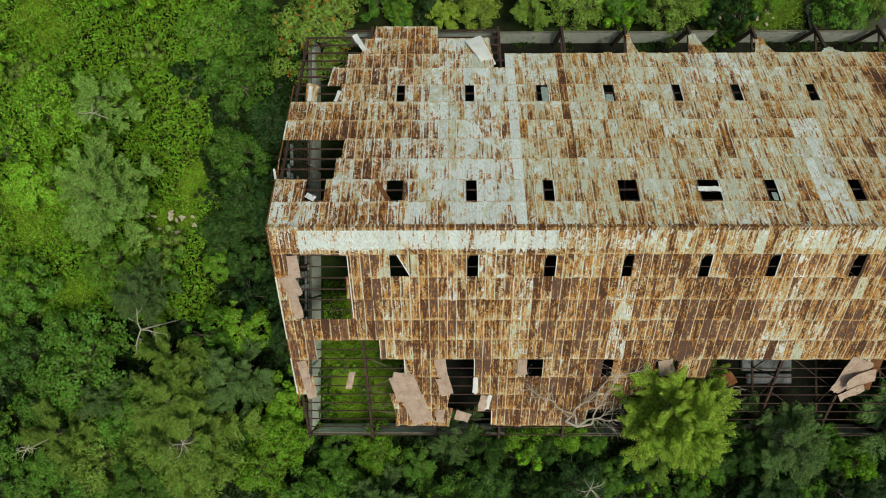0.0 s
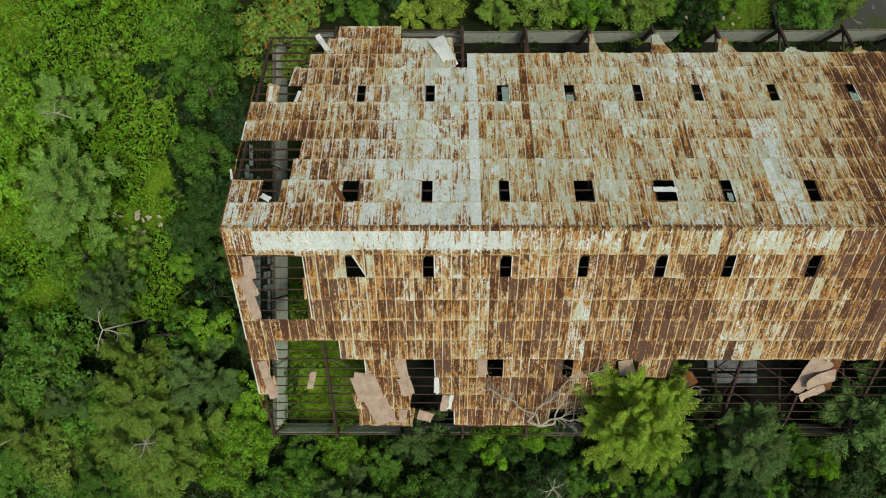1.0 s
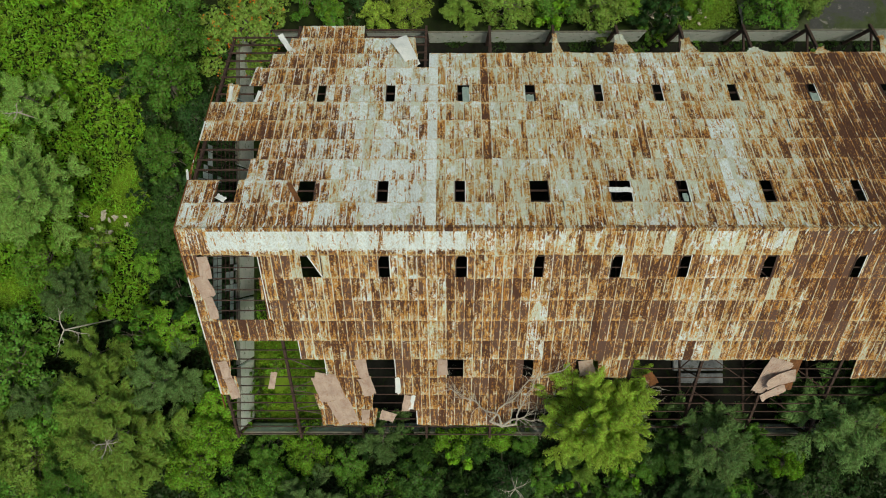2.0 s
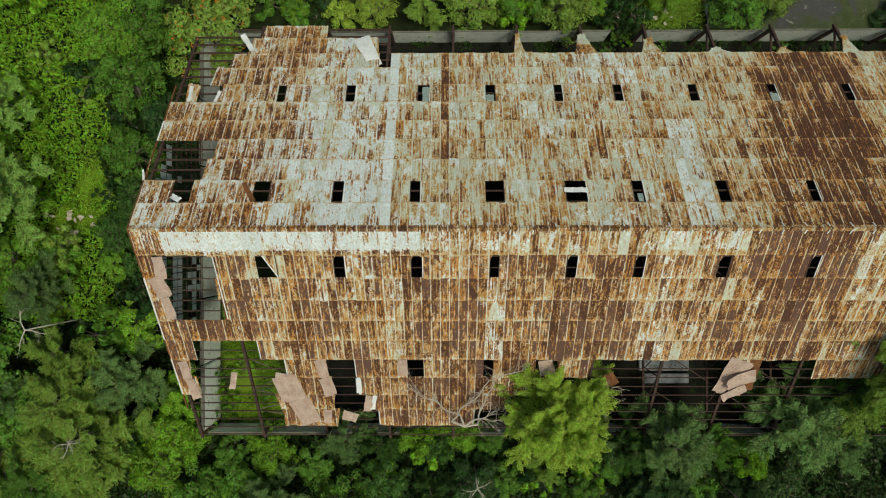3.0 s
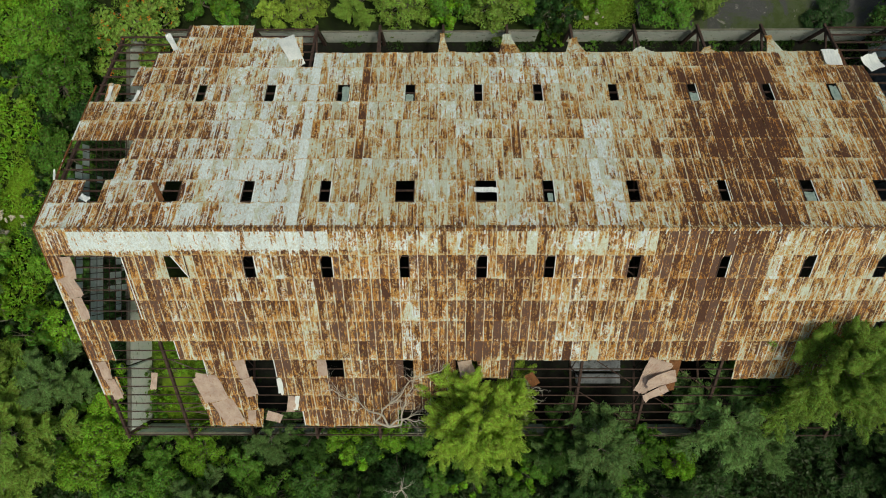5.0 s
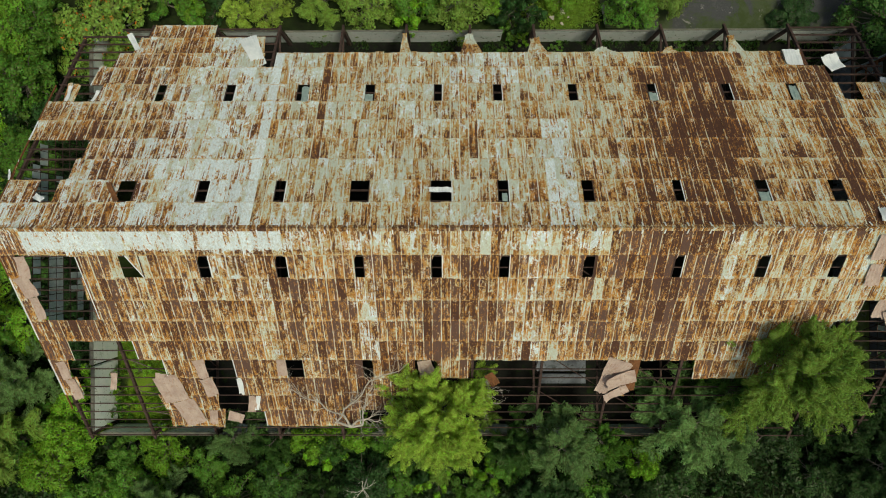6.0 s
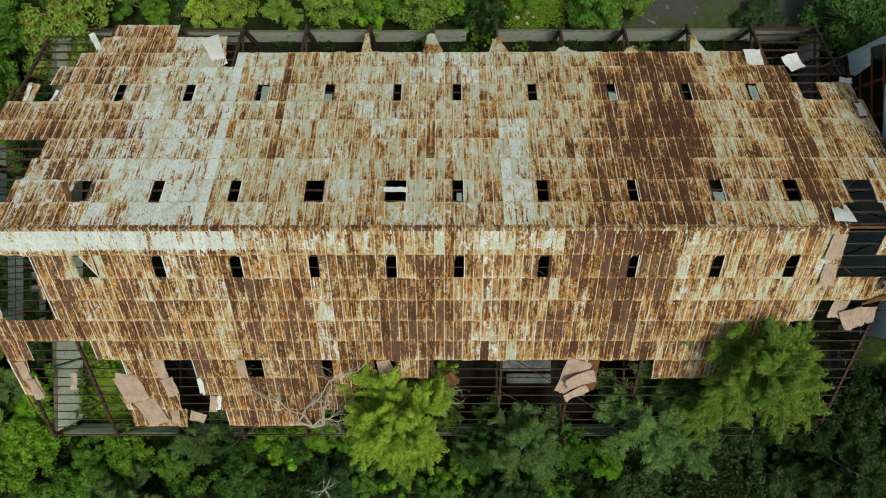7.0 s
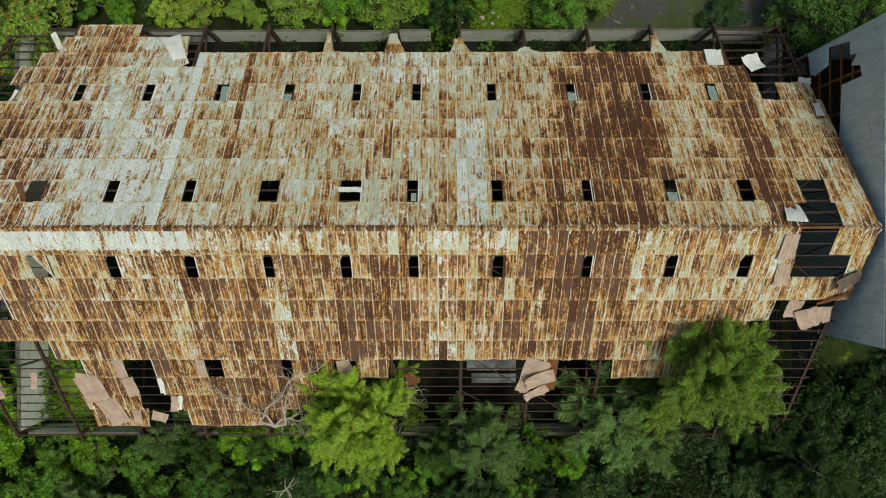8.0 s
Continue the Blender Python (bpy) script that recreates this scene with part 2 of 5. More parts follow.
def mat_siding():
    """Dull grey-blue sheet siding: narrow upright seams, lap joints, dents and streaks of dirt."""
    q = Mat("grey_sheet_siding", 0.55, 0.0, 0.35)
    sp = q.n.new("ShaderNodeSeparateXYZ")
    q.l.new(q.geo.outputs["Position"], sp.inputs[0])
    cloud = q.noise(q.at(1, 1, 0.5), 0.9, 8, 0.72, 0.6)
    streak = q.noise(q.at(1, 3.0, 0.25), 1.4, 6, 0.7, 0.3)
    dent = q.noise(q.at(1, 0.6, 1.4), 2.2, 7, 0.75, 0.8)
    fine = q.noise(q.at(), 14.0, 5, 0.7)
    c = q.ramp(q.math("ADD", q.math("MULTIPLY", cloud, 0.6), q.math("MULTIPLY", fine, 0.4)), [(0.38, (0.42, 0.56, 0.67)), (0.52, (0.60, 0.75, 0.84)), (0.62, (0.74, 0.89, 0.98))])
    c = q.mix(q.math("MULTIPLY", q.step(streak, 0.52, 0.66), 0.6), c, (0.40, 0.44, 0.45))
    c = q.mix(q.step(dent, 0.625, 0.665), c, (0.16, 0.15, 0.13))
    seam = q.math("FRACT", q.math("MULTIPLY", sp.outputs[1], 1.0 / 0.92))
    lap = q.math("FRACT", q.math("MULTIPLY", sp.outputs[2], 1.0 / 2.45))
    line = q.math("MAXIMUM", q.step(q.math("ABSOLUTE", q.math("SUBTRACT", seam, 0.5)), 0.03, 0.015), q.step(q.math("ABSOLUTE", q.math("SUBTRACT", lap, 0.5)), 0.02, 0.01))
    c = q.mix(q.math("MULTIPLY", line, 0.14), c, (0.36, 0.40, 0.42))
    q.bump(q.math("SUBTRACT", q.math("ADD", cloud, dent), line), 0.4, 0.04)
    return q.color(c)


def mat_leaf(name, spread=0.8, thin=0.28):
    """Leaves: the colour of each plant is its object's colour, varied leaf by leaf."""
    q = Mat(name, 0.45, 0.0, 0.26)
    info = q.n.new("ShaderNodeObjectInfo")
    rnd = q.geo.outputs["Random Per Island"]
    hsv = q.n.new("ShaderNodeHueSaturation")
    q.l.new(info.outputs["Color"], hsv.inputs["Color"])
    q.l.new(q.math("ADD", 0.475, q.math("MULTIPLY", rnd, 0.05)), hsv.inputs["Hue"])
    patch = q.noise(q.at(), 0.9, 4, 0.65)
    q.l.new(q.math("ADD", 1.0 - spread * 0.92, q.math("MULTIPLY", q.math("ADD", q.math("MULTIPLY", rnd, 1.0), q.math("MULTIPLY", patch, 0.95)), spread)), hsv.inputs["Value"])
    tr = q.n.new("ShaderNodeBsdfTranslucent")
    q.l.new(hsv.outputs[0], tr.inputs[0])
    mx = q.n.new("ShaderNodeMixShader")
    mx.inputs[0].default_value = thin
    q.l.new(q.b.outputs[0], mx.inputs[1])
    q.l.new(tr.outputs[0], mx.inputs[2])
    q.l.new(mx.outputs[0], q.n["Material Output"].inputs[0])
    return q.color(hsv.outputs[0])


def mat_ground():
    q = Mat("overgrown_soil", 0.95, 0, 0.2)
    big = q.noise(q.at(), 0.12, 6, 0.6, 0.4)
    mid = q.noise(q.at(), 0.9, 7, 0.66, 0.5)
    fine = q.noise(q.at(), 9.0, 6, 0.72)
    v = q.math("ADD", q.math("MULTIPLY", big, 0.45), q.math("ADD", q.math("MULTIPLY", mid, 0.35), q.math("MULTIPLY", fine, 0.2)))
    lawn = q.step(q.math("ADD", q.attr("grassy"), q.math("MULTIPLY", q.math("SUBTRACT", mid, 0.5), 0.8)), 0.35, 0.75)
    # Bare soil is kept near black, so the colour carries the shade under trees.
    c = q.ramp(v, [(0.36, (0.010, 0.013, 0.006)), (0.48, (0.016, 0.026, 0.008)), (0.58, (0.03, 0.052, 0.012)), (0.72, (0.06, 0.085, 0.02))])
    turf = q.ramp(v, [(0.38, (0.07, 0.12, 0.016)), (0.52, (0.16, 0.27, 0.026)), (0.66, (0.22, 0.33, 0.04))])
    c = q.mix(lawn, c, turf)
    q.bump(q.math("ADD", mid, fine), 0.6, 0.1)
    return q.color(c)


def mat_yard():
    q = Mat("mossy_wet_asphalt", 0.7, 0, 0.45)
    big = q.noise(q.at(), 0.22, 6, 0.65, 0.6)
    mid = q.noise(q.at(), 1.3, 7, 0.7, 0.3)
    fine = q.noise(q.at(), 14.0, 5, 0.7)
    c = q.ramp(q.math("ADD", q.math("MULTIPLY", mid, 0.6), q.math("MULTIPLY", fine, 0.4)), [(0.3, (0.022, 0.024, 0.026)), (0.5, (0.045, 0.049, 0.053)), (0.72, (0.13, 0.13, 0.125))])
    c = q.mix(q.step(q.math("ADD", big, q.math("MULTIPLY", q.math("SUBTRACT", fine, 0.5), 0.25)), 0.44, 0.53), c, (0.04, 0.062, 0.016))
    pale = q.noise(q.at(), 0.35, 7, 0.7, 0.8)
    c = q.mix(q.step(pale, 0.60, 0.64), c, (0.19, 0.19, 0.175))
    q.feed(q.b.inputs["Roughness"], q.math("SUBTRACT", 0.95, q.math("MULTIPLY", q.step(mid, 0.6, 0.4), 0.35)))
    q.bump(mid, 0.3, 0.04)
    return q.color(c)


ROOF = mat_roof()
STEEL = mat_two("rusty_brown_steel", (0.030, 0.020, 0.018), (0.095, 0.056, 0.046), 3.0, 0.8)
STEEL_BARE = mat_two("pale_grey_brown_steel", (0.09, 0.07, 0.06), (0.20, 0.165, 0.14), 3.0, 0.8)
STEEL_ORANGE = mat_two("orange_rusted_steel", (0.10, 0.04, 0.018), (0.26, 0.11, 0.04), 3.0, 0.85)
PINK = mat_two("pinkish_sheet_underside", (0.40, 0.29, 0.245), (0.58, 0.47, 0.405), 1.2, 0.7, (1, 1, 1), 0.0, (0.40, 0.25, 0.19))
ZINC = mat_two("pale_zinc_sheet", (0.66, 0.73, 0.77), (0.86, 0.91, 0.94), 1.5, 0.5)
TEAL = mat_two("dusty_teal_glazing", (0.20, 0.30, 0.29), (0.38, 0.48, 0.46), 2.5, 0.4)
MOSSY = mat_two("moss_grown_plaster", (0.13, 0.21, 0.04), (0.34, 0.42, 0.16), 0.9, 0.95, (1, 1, 1), 0.0, (0.45, 0.45, 0.36))
COPING = mat_two("dirty_weathered_coping", (0.07, 0.075, 0.06), (0.20, 0.20, 0.165), 1.5, 0.9)
PALE_GLASS = mat_glass()
DARK_GLASS = mat_two("dark_slate_glass", (0.10, 0.112, 0.135), (0.19, 0.205, 0.235), 1.4, 0.4)
GREY = mat_siding()
MOSS = mat_two("mossy_brown_floor", (0.020, 0.018, 0.010), (0.055, 0.048, 0.020), 0.9, 0.95, (1, 1, 1), 0.0, (0.03, 0.055, 0.012))
CONCRETE = mat_whitewash()
# Concrete painted near black for the shade inside the mill; the moss is its own.
FLOOR = mat_two("shade_dark_concrete", (0.006, 0.007, 0.006), (0.02, 0.021, 0.018), 0.4, 0.85, (1, 1, 1), 0.0, (0.016, 0.03, 0.008))
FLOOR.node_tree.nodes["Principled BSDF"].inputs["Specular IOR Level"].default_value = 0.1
SLAB = mat_two("pale_concrete_slab", (0.10, 0.12, 0.145), (0.26, 0.29, 0.33), 0.8, 0.8, (1, 1, 1), 0.0, (0.05, 0.06, 0.05))
ROCK = mat_two("pale_weathered_rock", (0.40, 0.37, 0.31), (0.66, 0.62, 0.54), 1.5, 0.95)
BARK = mat_two("grey_brown_bark", (0.10, 0.09, 0.07), (0.24, 0.215, 0.18), 5.0, 0.95, (1, 1, 0.3))
TWIG = mat_two("pale_grey_twig", (0.15, 0.135, 0.11), (0.34, 0.31, 0.27), 6.0, 0.9)
DEADWOOD = mat_two("bleached_dead_wood", (0.36, 0.34, 0.30), (0.62, 0.59, 0.54), 6.0, 0.9)
LEAF = mat_leaf("broad_leaf", 0.95)
NEEDLE = mat_leaf("feathery_needle", 0.9, 0.42)
FLOWER = mat_two("orange_flower", (0.55, 0.12, 0.01), (0.75, 0.22, 0.02), 6.0, 0.6)
GROUND, YARD = mat_ground(), mat_yard()


# ---- mesh helpers ----
def mesh_from(name, verts, faces, material, smooth=False):
    me = bpy.data.meshes.new(name)
    me.from_pydata([tuple(v) for v in verts], [], faces)
    me.materials.append(material)
    if smooth:
        me.shade_smooth()
    return me


def part(name, bm, material, parent=None, label=""):
    """Links a bmesh (or a mesh) as one object under a thing or under a part."""
    if isinstance(bm, bmesh.types.BMesh):
        me = bpy.data.meshes.new(name)
        bm.to_mesh(me)
        bm.free()
        me.materials.append(material)
    else:
        me = bm
    ob = new(name, me)
    ob.parent = parent
    if label:
        tagged(ob, label)
    return ob


def thing(name, label, category, group="", kind="", place=None):
    ob = tagged(new(name), label, category, group, kind)
    ob.empty_display_size = 0.3
    if place is not None:
        ob.matrix_world = place
    return ob


def bar(bm, p, q, w, h, up=(0, 0, 1)):
    """A square-edged bar from p to q, w across and h deep."""
    p, q, up = Vector(p), Vector(q), Vector(up)
    d = (q - p).normalized()
    s = d.cross(up).normalized()
    u = s.cross(d)
    vs = [bm.verts.new(c + s * a * w / 2 + u * b * h / 2) for c in (p, q) for a, b in ((-1, -1), (1, -1), (1, 1), (-1, 1))]
    for f in ((3, 2, 1, 0), (4, 5, 6, 7), (0, 1, 5, 4), (1, 2, 6, 5), (2, 3, 7, 6), (3, 0, 4, 7)):
        bm.faces.new([vs[i] for i in f])


def angle_bar(bm, p, q, w, t=0.02, up=(0, 0, 1)):
    """An L-shaped steel section."""
    up = Vector(up)
    s = (Vector(q) - Vector(p)).normalized().cross(up).normalized()
    bar(bm, Vector(p), Vector(q), w, t, up)
    off = s * (w / 2 - t / 2) - up * (w / 2 + t / 2 + 0.001)
    bar(bm, Vector(p) + off, Vector(q) + off, t, w, up)


def block(bm, x0, x1, y0, y1, z0, z1, bevel=0.0):
    vs = [bm.verts.new((x, y, z)) for z in (z0, z1) for x, y in ((x0, y0), (x1, y0), (x1, y1), (x0, y1))]
    fs = [bm.faces.new([vs[i] for i in f]) for f in ((3, 2, 1, 0), (4, 5, 6, 7), (0, 1, 5, 4), (1, 2, 6, 5), (2, 3, 7, 6), (3, 0, 4, 7))]
    if bevel:
        bmesh.ops.bevel(bm, geom=list({e for f in fs for e in f.edges}), offset=bevel, segments=2, affect="EDGES")


# ---- the building's plan ----
LENGTH, RIDGE, SLOPE, HALF = 75.0, 17.5, 0.645, 19.95
ROWS_Y = [0.0, 1.95, 3.85, 5.70, 7.55, 9.40, 11.25, 13.10, 14.95, 16.58, 18.42, HALF]
COL = 6.15 / 8
UPN = Vector((0, SLOPE, 1)).normalized()


def roof_z(y):
    return RIDGE - SLOPE * abs(y)


def on_roof(x, y, lift=0.0):
    """A point lift metres off the slope, along its normal."""
    s = 1 if y >= 0 else -1
    return Vector((x, y + s * UPN.y * lift, roof_z(y) + UPN.z * lift))


def cut(span, holes):
    spans = [span]
    for a, b in holes:
        spans = [piece for s, e in spans for piece in ((s, min(e, a)), (max(s, b), e)) if piece[1] - piece[0] > 0.12]
    return spans


SKY_NEAR = [(9.0, 10.3), (15.35, 16.2), (21.5, 22.3), (27.43, 28.9), (33.8, 35.45), (39.1, 39.95), (45.75, 46.6), (52.9, 53.6), (59.45, 60.4), (65.25, 66.3)]
SKY_FAR = [(9.3, 10.0), (15.45, 16.25), (21.8, 22.85), (27.8, 28.65), (33.95, 34.65), (39.2, 39.95), (45.8, 46.55), (52.85, 53.6), (59.45, 60.2), (65.2, 66.1)]
SKY_SOUTH = [(9.25, 10.85), (15.42, 16.3), (21.55, 22.45), (27.75, 28.5), (33.85, 34.68), (39.2, 40.0), (45.8, 46.65), (52.9, 53.62), (59.45, 60.3), (65.25, 66.1)]
NORTH_ROWS = {0: [(69.15, 72.3)], 1: [(2.5, 4.08), (70.2, 72.05)] + SKY_NEAR, 2: [(0.2, 4.65)], 3: [(-0.1, 5.05)],
              6: [(-1, 1.25), (2.2, 4.0), (69.9, 71.55), (74.6, 76)] + SKY_FAR, 7: [(-1, 3.0), (69.6, 76)], 8: [(-1, 4.3), (18.1, 19.2), (68.0, 76)],
              9: [(-1, 5.7), (18.0, 76)], 10: [(-1, 6.6), (12.9, 76)]}
SOUTH_ROWS = {0: [(69.1, 72.0)], 1: [(1.15, 5.95), (69.4, 73.7)] + SKY_SOUTH, 2: [(0.9, 5.65)], 3: [(1.3, 5.8), (69.2, 76)], 4: [(67.4, 76)], 5: [(2.3, 7.9), (66.5, 76)],
              6: [(1.6, 9.95), (13.7, 16.15), (20.8, 22.3), (27.6, 28.5), (32.2, 34.1), (37.2, 50.5), (51.3, 56.8), (64.5, 76)],
              7: [(1.7, 8.9), (13.95, 16.2), (34.5, 50.6), (51.2, 76)], 8: [(-1, 8.5), (14.05, 16.95), (30.0, 76)],
              9: [(-1, 8.9), (14.3, 17.9), (27.0, 76)], 10: [(-1, 76)]}
# bleached and rusted stretches: x0, x1, row0, row1, rust, bleach
NORTH_WEAR = [(0, 12, 0, 4, 0.08, 0.45), (0, 12, 4, 11, 0.14, 0.25), (11.5, 19.2, 0, 8, -0.08, 0.42), (9.5, 19.2, 0, 3, -0.06, 0.2), (19.3, 19.9, 0, 10, -0.42, 1.1), (15.4, 19.2, 0, 9, -0.04, 0.16), (20, 25, 0, 6, -0.08, 0.2),
              (23.8, 24.7, 3, 10, 0.28, -0.3), (20, 24, 6, 9, -0.08, 0.3), (43.0, 45.3, 0, 5, -0.16, 0.55), (36, 44, 7, 11, -0.06, 0.3), (25, 42, 0, 9, -0.03, 0.14),
              (49.6, 59.6, 0, 3, 0.17, -0.3), (51.0, 58.8, 0, 3, 0.18, 0), (51.0, 60.0, 3, 6, 0.19, -0.3), (52.4, 58.8, 3, 6, 0.20, 0), (52.6, 61.2, 6, 11, 0.17, -0.3), (53.6, 59.8, 6, 10, 0.20, 0), (46, 51, 1, 5, 0.07, 0), (60.5, 66.5, 0, 9, -0.02, 0.0), (57, 75, 0, 11, 0.05, -0.1), (67.0, 69.4, 0, 9, 0.32, -0.2), (64.5, 67, 1, 8, 0.08, 0),
              (69.4, 75, 0, 11, -0.02, 0.14), (12.5, 16, 8, 11, -0.05, 0.5)]
SOUTH_WEAR = [(2.5, 22.3, 0, 1, -0.45, 1.0), (0, 2.5, 0, 1, -0.05, 0.5), (22.3, 26, 0, 1, -0.18, 0.4), (26, 29, 0, 1, -0.22, 0.4), (29, 48, 0, 1, -0.22, 0.2), (40.8, 43.0, 0, 6, -0.12, 0.3),
              (14, 20.5, 1, 3, -0.10, 0.2), (27.6, 29.2, 1, 7, -0.26, 0.5), (19.5, 20.5, 2, 7, -0.18, 0.2), (0, 9, 1, 7, 0.08, 0.0), (20.8, 27, 2, 6, 0.10, 0.0), (29.5, 39, 3, 6, 0.12, 0.0),
              (39, 47, 4, 7, -0.06, 0.1), (48, 56.4, 0, 4, 0.10, 0.0), (48.6, 54.6, 1, 7, 0.10, 0.0), (56.6, 75, 0, 3, -0.17, 0.12), (58, 75, 3, 6, -0.11, 0.08), (44, 48, 0, 2, 0.02, 0.1), (47, 55, 4, 7, 0.05, 0), (16, 31, 6, 10, 0.12, 0)]


def wear(x, row, side):
    rust, bleach = (0.46, 0.03) if side > 0 else (0.655, 0.0)
    for i, (x0, x1, r0, r1, dr, db) in enumerate(NORTH_WEAR if side > 0 else SOUTH_WEAR):
        # the borders of a weathered stretch are ragged from row to row
        if x1 - x0 > 2.5:
            x0 += 1.7 * noise.noise(Vector((i * 3.7, row * 1.9, 0.5)))
            x1 += 1.7 * noise.noise(Vector((i * 3.7, row * 1.9, 9.5)))
        if x0 <= x < x1 and r0 <= row < r1:
            rust, bleach = rust + dr * (1.0 if side > 0 or row == 0 else 0.75), bleach + db
    return rust, bleach


def sheet_geometry(x0, x1, row, side, rng, torn=(0.0, 0.0)):
    """One corrugated sheet: wavy across, its lower end lapping over the next row, with a folded lower lip."""
    y0, y1 = ROWS_Y[row], ROWS_Y[row + 1] + 0.10 + rng.uniform(-0.03, 0.04)
    lift, skew = rng.uniform(0.03, 0.07) if rng.random() < 0.9 else rng.uniform(0.09, 0.2), rng.uniform(-0.025, 0.025)
    warp = rng.uniform(-0.02, 0.02)
    if torn[0] or torn[1]:
        lift += rng.uniform(0.0, 0.12)
    # box-ribbed: three ribs to a full sheet
    third = COL / 3
    xs = [(x0, 0.0)]
    for k in range(int(x0 / third) - 1, int(x1 / third) + 2):
        for f, h in ((0.70, 0.0), (0.80, 0.014), (0.90, 0.014), (1.0, 0.0)):
            if x0 + 0.02 < (k + f) * third < x1 - 0.02:
                xs.append(((k + f) * third, h))
    xs.append((x1, 0.0))
    n = len(xs) - 1
    top, low, lip = [], [], []
    for i, (x, h) in enumerate(xs):
        f = (x - x0) / (x1 - x0)
        x += -0.012 + 0.024 * f
        h += warp * (f - 0.5)
        jag = rng.uniform(-0.025, 0.025)
        top.append(on_roof(x, side * (y0 + 0.001), h + 0.012))
        bite = torn[0] * (1 - f) ** 2 - torn[1] * f ** 2
        if bite:
            x += bite
            jag += rng.uniform(-0.12, 0.05)
        low.append(on_roof(x, side * (y1 + skew * (f - 0.5) * 2 + jag), h + lift))
        lip.append(on_roof(x, side * (y1 + skew * (f - 0.5) * 2 + jag - 0.012), h + lift - 0.022))
    verts = top + low + lip
    m = n + 1
    faces = []
    col = math.floor((x0 + x1) / 2 / COL)
    fu = [min(0.999, max(0.001, (v.x / COL) - col)) for v in top]
    for i in range(n):
        a, b, c, d = i, i + 1, m + i + 1, m + i
        # ordered so that the face looks up
        faces.append((b, c, d, a) if side > 0 else (d, c, b, a))
        faces.append((d, c, 2 * m + i + 1, 2 * m + i))
    vuv = [(col + fu[k % m], row + (0.001, 0.97, 0.999)[k // m] + (40 if side < 0 else 0)) for k in range(3 * m)]
    return verts, faces, vuv


def fill_mesh(name, verts, faces, vuv, rust, bleach):
    me = mesh_from(name, verts, faces, ROOF)
    layer = me.uv_layers.new(name="UVMap")
    loops = np.empty(len(me.loops), dtype=np.int32)
    me.loops.foreach_get("vertex_index", loops)
    layer.data.foreach_set("uv", np.asarray(vuv, dtype=np.float32)[loops].ravel())
    for key, vals in (("rust", rust), ("bleach", bleach)):
        at = me.attributes.new(key, "FLOAT", "POINT")
        at.data.foreach_set("value", np.asarray(vals, dtype=np.float32))
    return me


building = thing("mill_building", "long derelict mill with a torn, rusted corrugated iron gable roof", "building")


def roof_slope(side):
    rng = random.Random(7 if side > 0 else 11)
    holes = NORTH_ROWS if side > 0 else SOUTH_ROWS
    rest = ([], [], [], [], [])
    single = []
    for row in range(11):
        for s, e in cut((0.0, LENGTH), holes.get(row, [])):
            edges = [s] + [k * COL for k in range(int(s / COL) + 1, int(e / COL) + 1) if s + 0.15 < k * COL < e - 0.15] + [e]
            for x0, x1 in zip(edges, edges[1:]):
                mid = (x0 + x1) / 2
                wide_holes = [h for h in holes.get(row, []) if h[1] - h[0] > 1.7]
                torn = (rng.uniform(-0.12, 0.4) if any(abs(h[1] - x0) < 0.01 for h in wide_holes) else 0.0,
                        rng.uniform(-0.12, 0.4) if any(abs(h[0] - x1) < 0.01 for h in wide_holes) else 0.0)
                vs, fs, uv = sheet_geometry(x0, x1, row, side, rng, torn)
                ru, bl = wear(mid, row, side)
                calm = 0.3 if side < 0 and row == 0 and 2.3 < mid < 22.3 else 1.0
                ru += calm * (rng.gauss(0, 0.045 if side > 0 else 0.06) + (rng.choice((-0.14, 0.2, 0.14)) if rng.random() < 0.06 else 0.0))
                bl = min(1.0, max(0.0, bl + rng.gauss(0, 0.05)))
                if row < 4 and 14 < mid < 71.5 and len(single) < 300:
                    single.append((vs, fs, uv, ru, bl))
                else:
                    k = len(rest[0])
                    rest[0].extend(vs)
                    rest[1].extend([tuple(i + k for i in f) for f in fs])
                    rest[2].extend(uv)
                    rest[3].extend([ru] * len(vs))
                    rest[4].extend([bl] * len(vs))
    slope = part("roof_slope", fill_mesh("roof_slope", *rest), None, building, "rusted corrugated iron sheets in lapped rows")
    tagged(slope, kind="stuff")
    return slope, single


# ---- setting ----
def clearing(x, y):
    """How open the ground is: grassy glades west of the mill, moss at the south-east corner."""
    glades = ((-30, 2, 4.2, 5), (-13.2, 4, 1.4, 5), (-15.6, 0.6, 2.3, 2.6), (-26.0, -6.4, 4, 2.0), (-29.5, 22.5, 4.6, 3.4), (84, -12.6, 4, 1.5), (4.5, -12.5, 4.5, 8), (47.5, 25, 4.6, 4.4))
    ragged = 0.9 * noise.noise(Vector((x * 0.3, y * 0.3, 1.0))) + 0.6 * noise.noise(Vector((x * 0.8, y * 0.8, 5.0)))
    return max(0.0, 1.3 - ragged - min(((x - a) / c) ** 2 + ((y - b) / d) ** 2 for a, b, c, d in glades)) * (0.45 if x > 70 else 0.8 if x > 40 else 1.0)


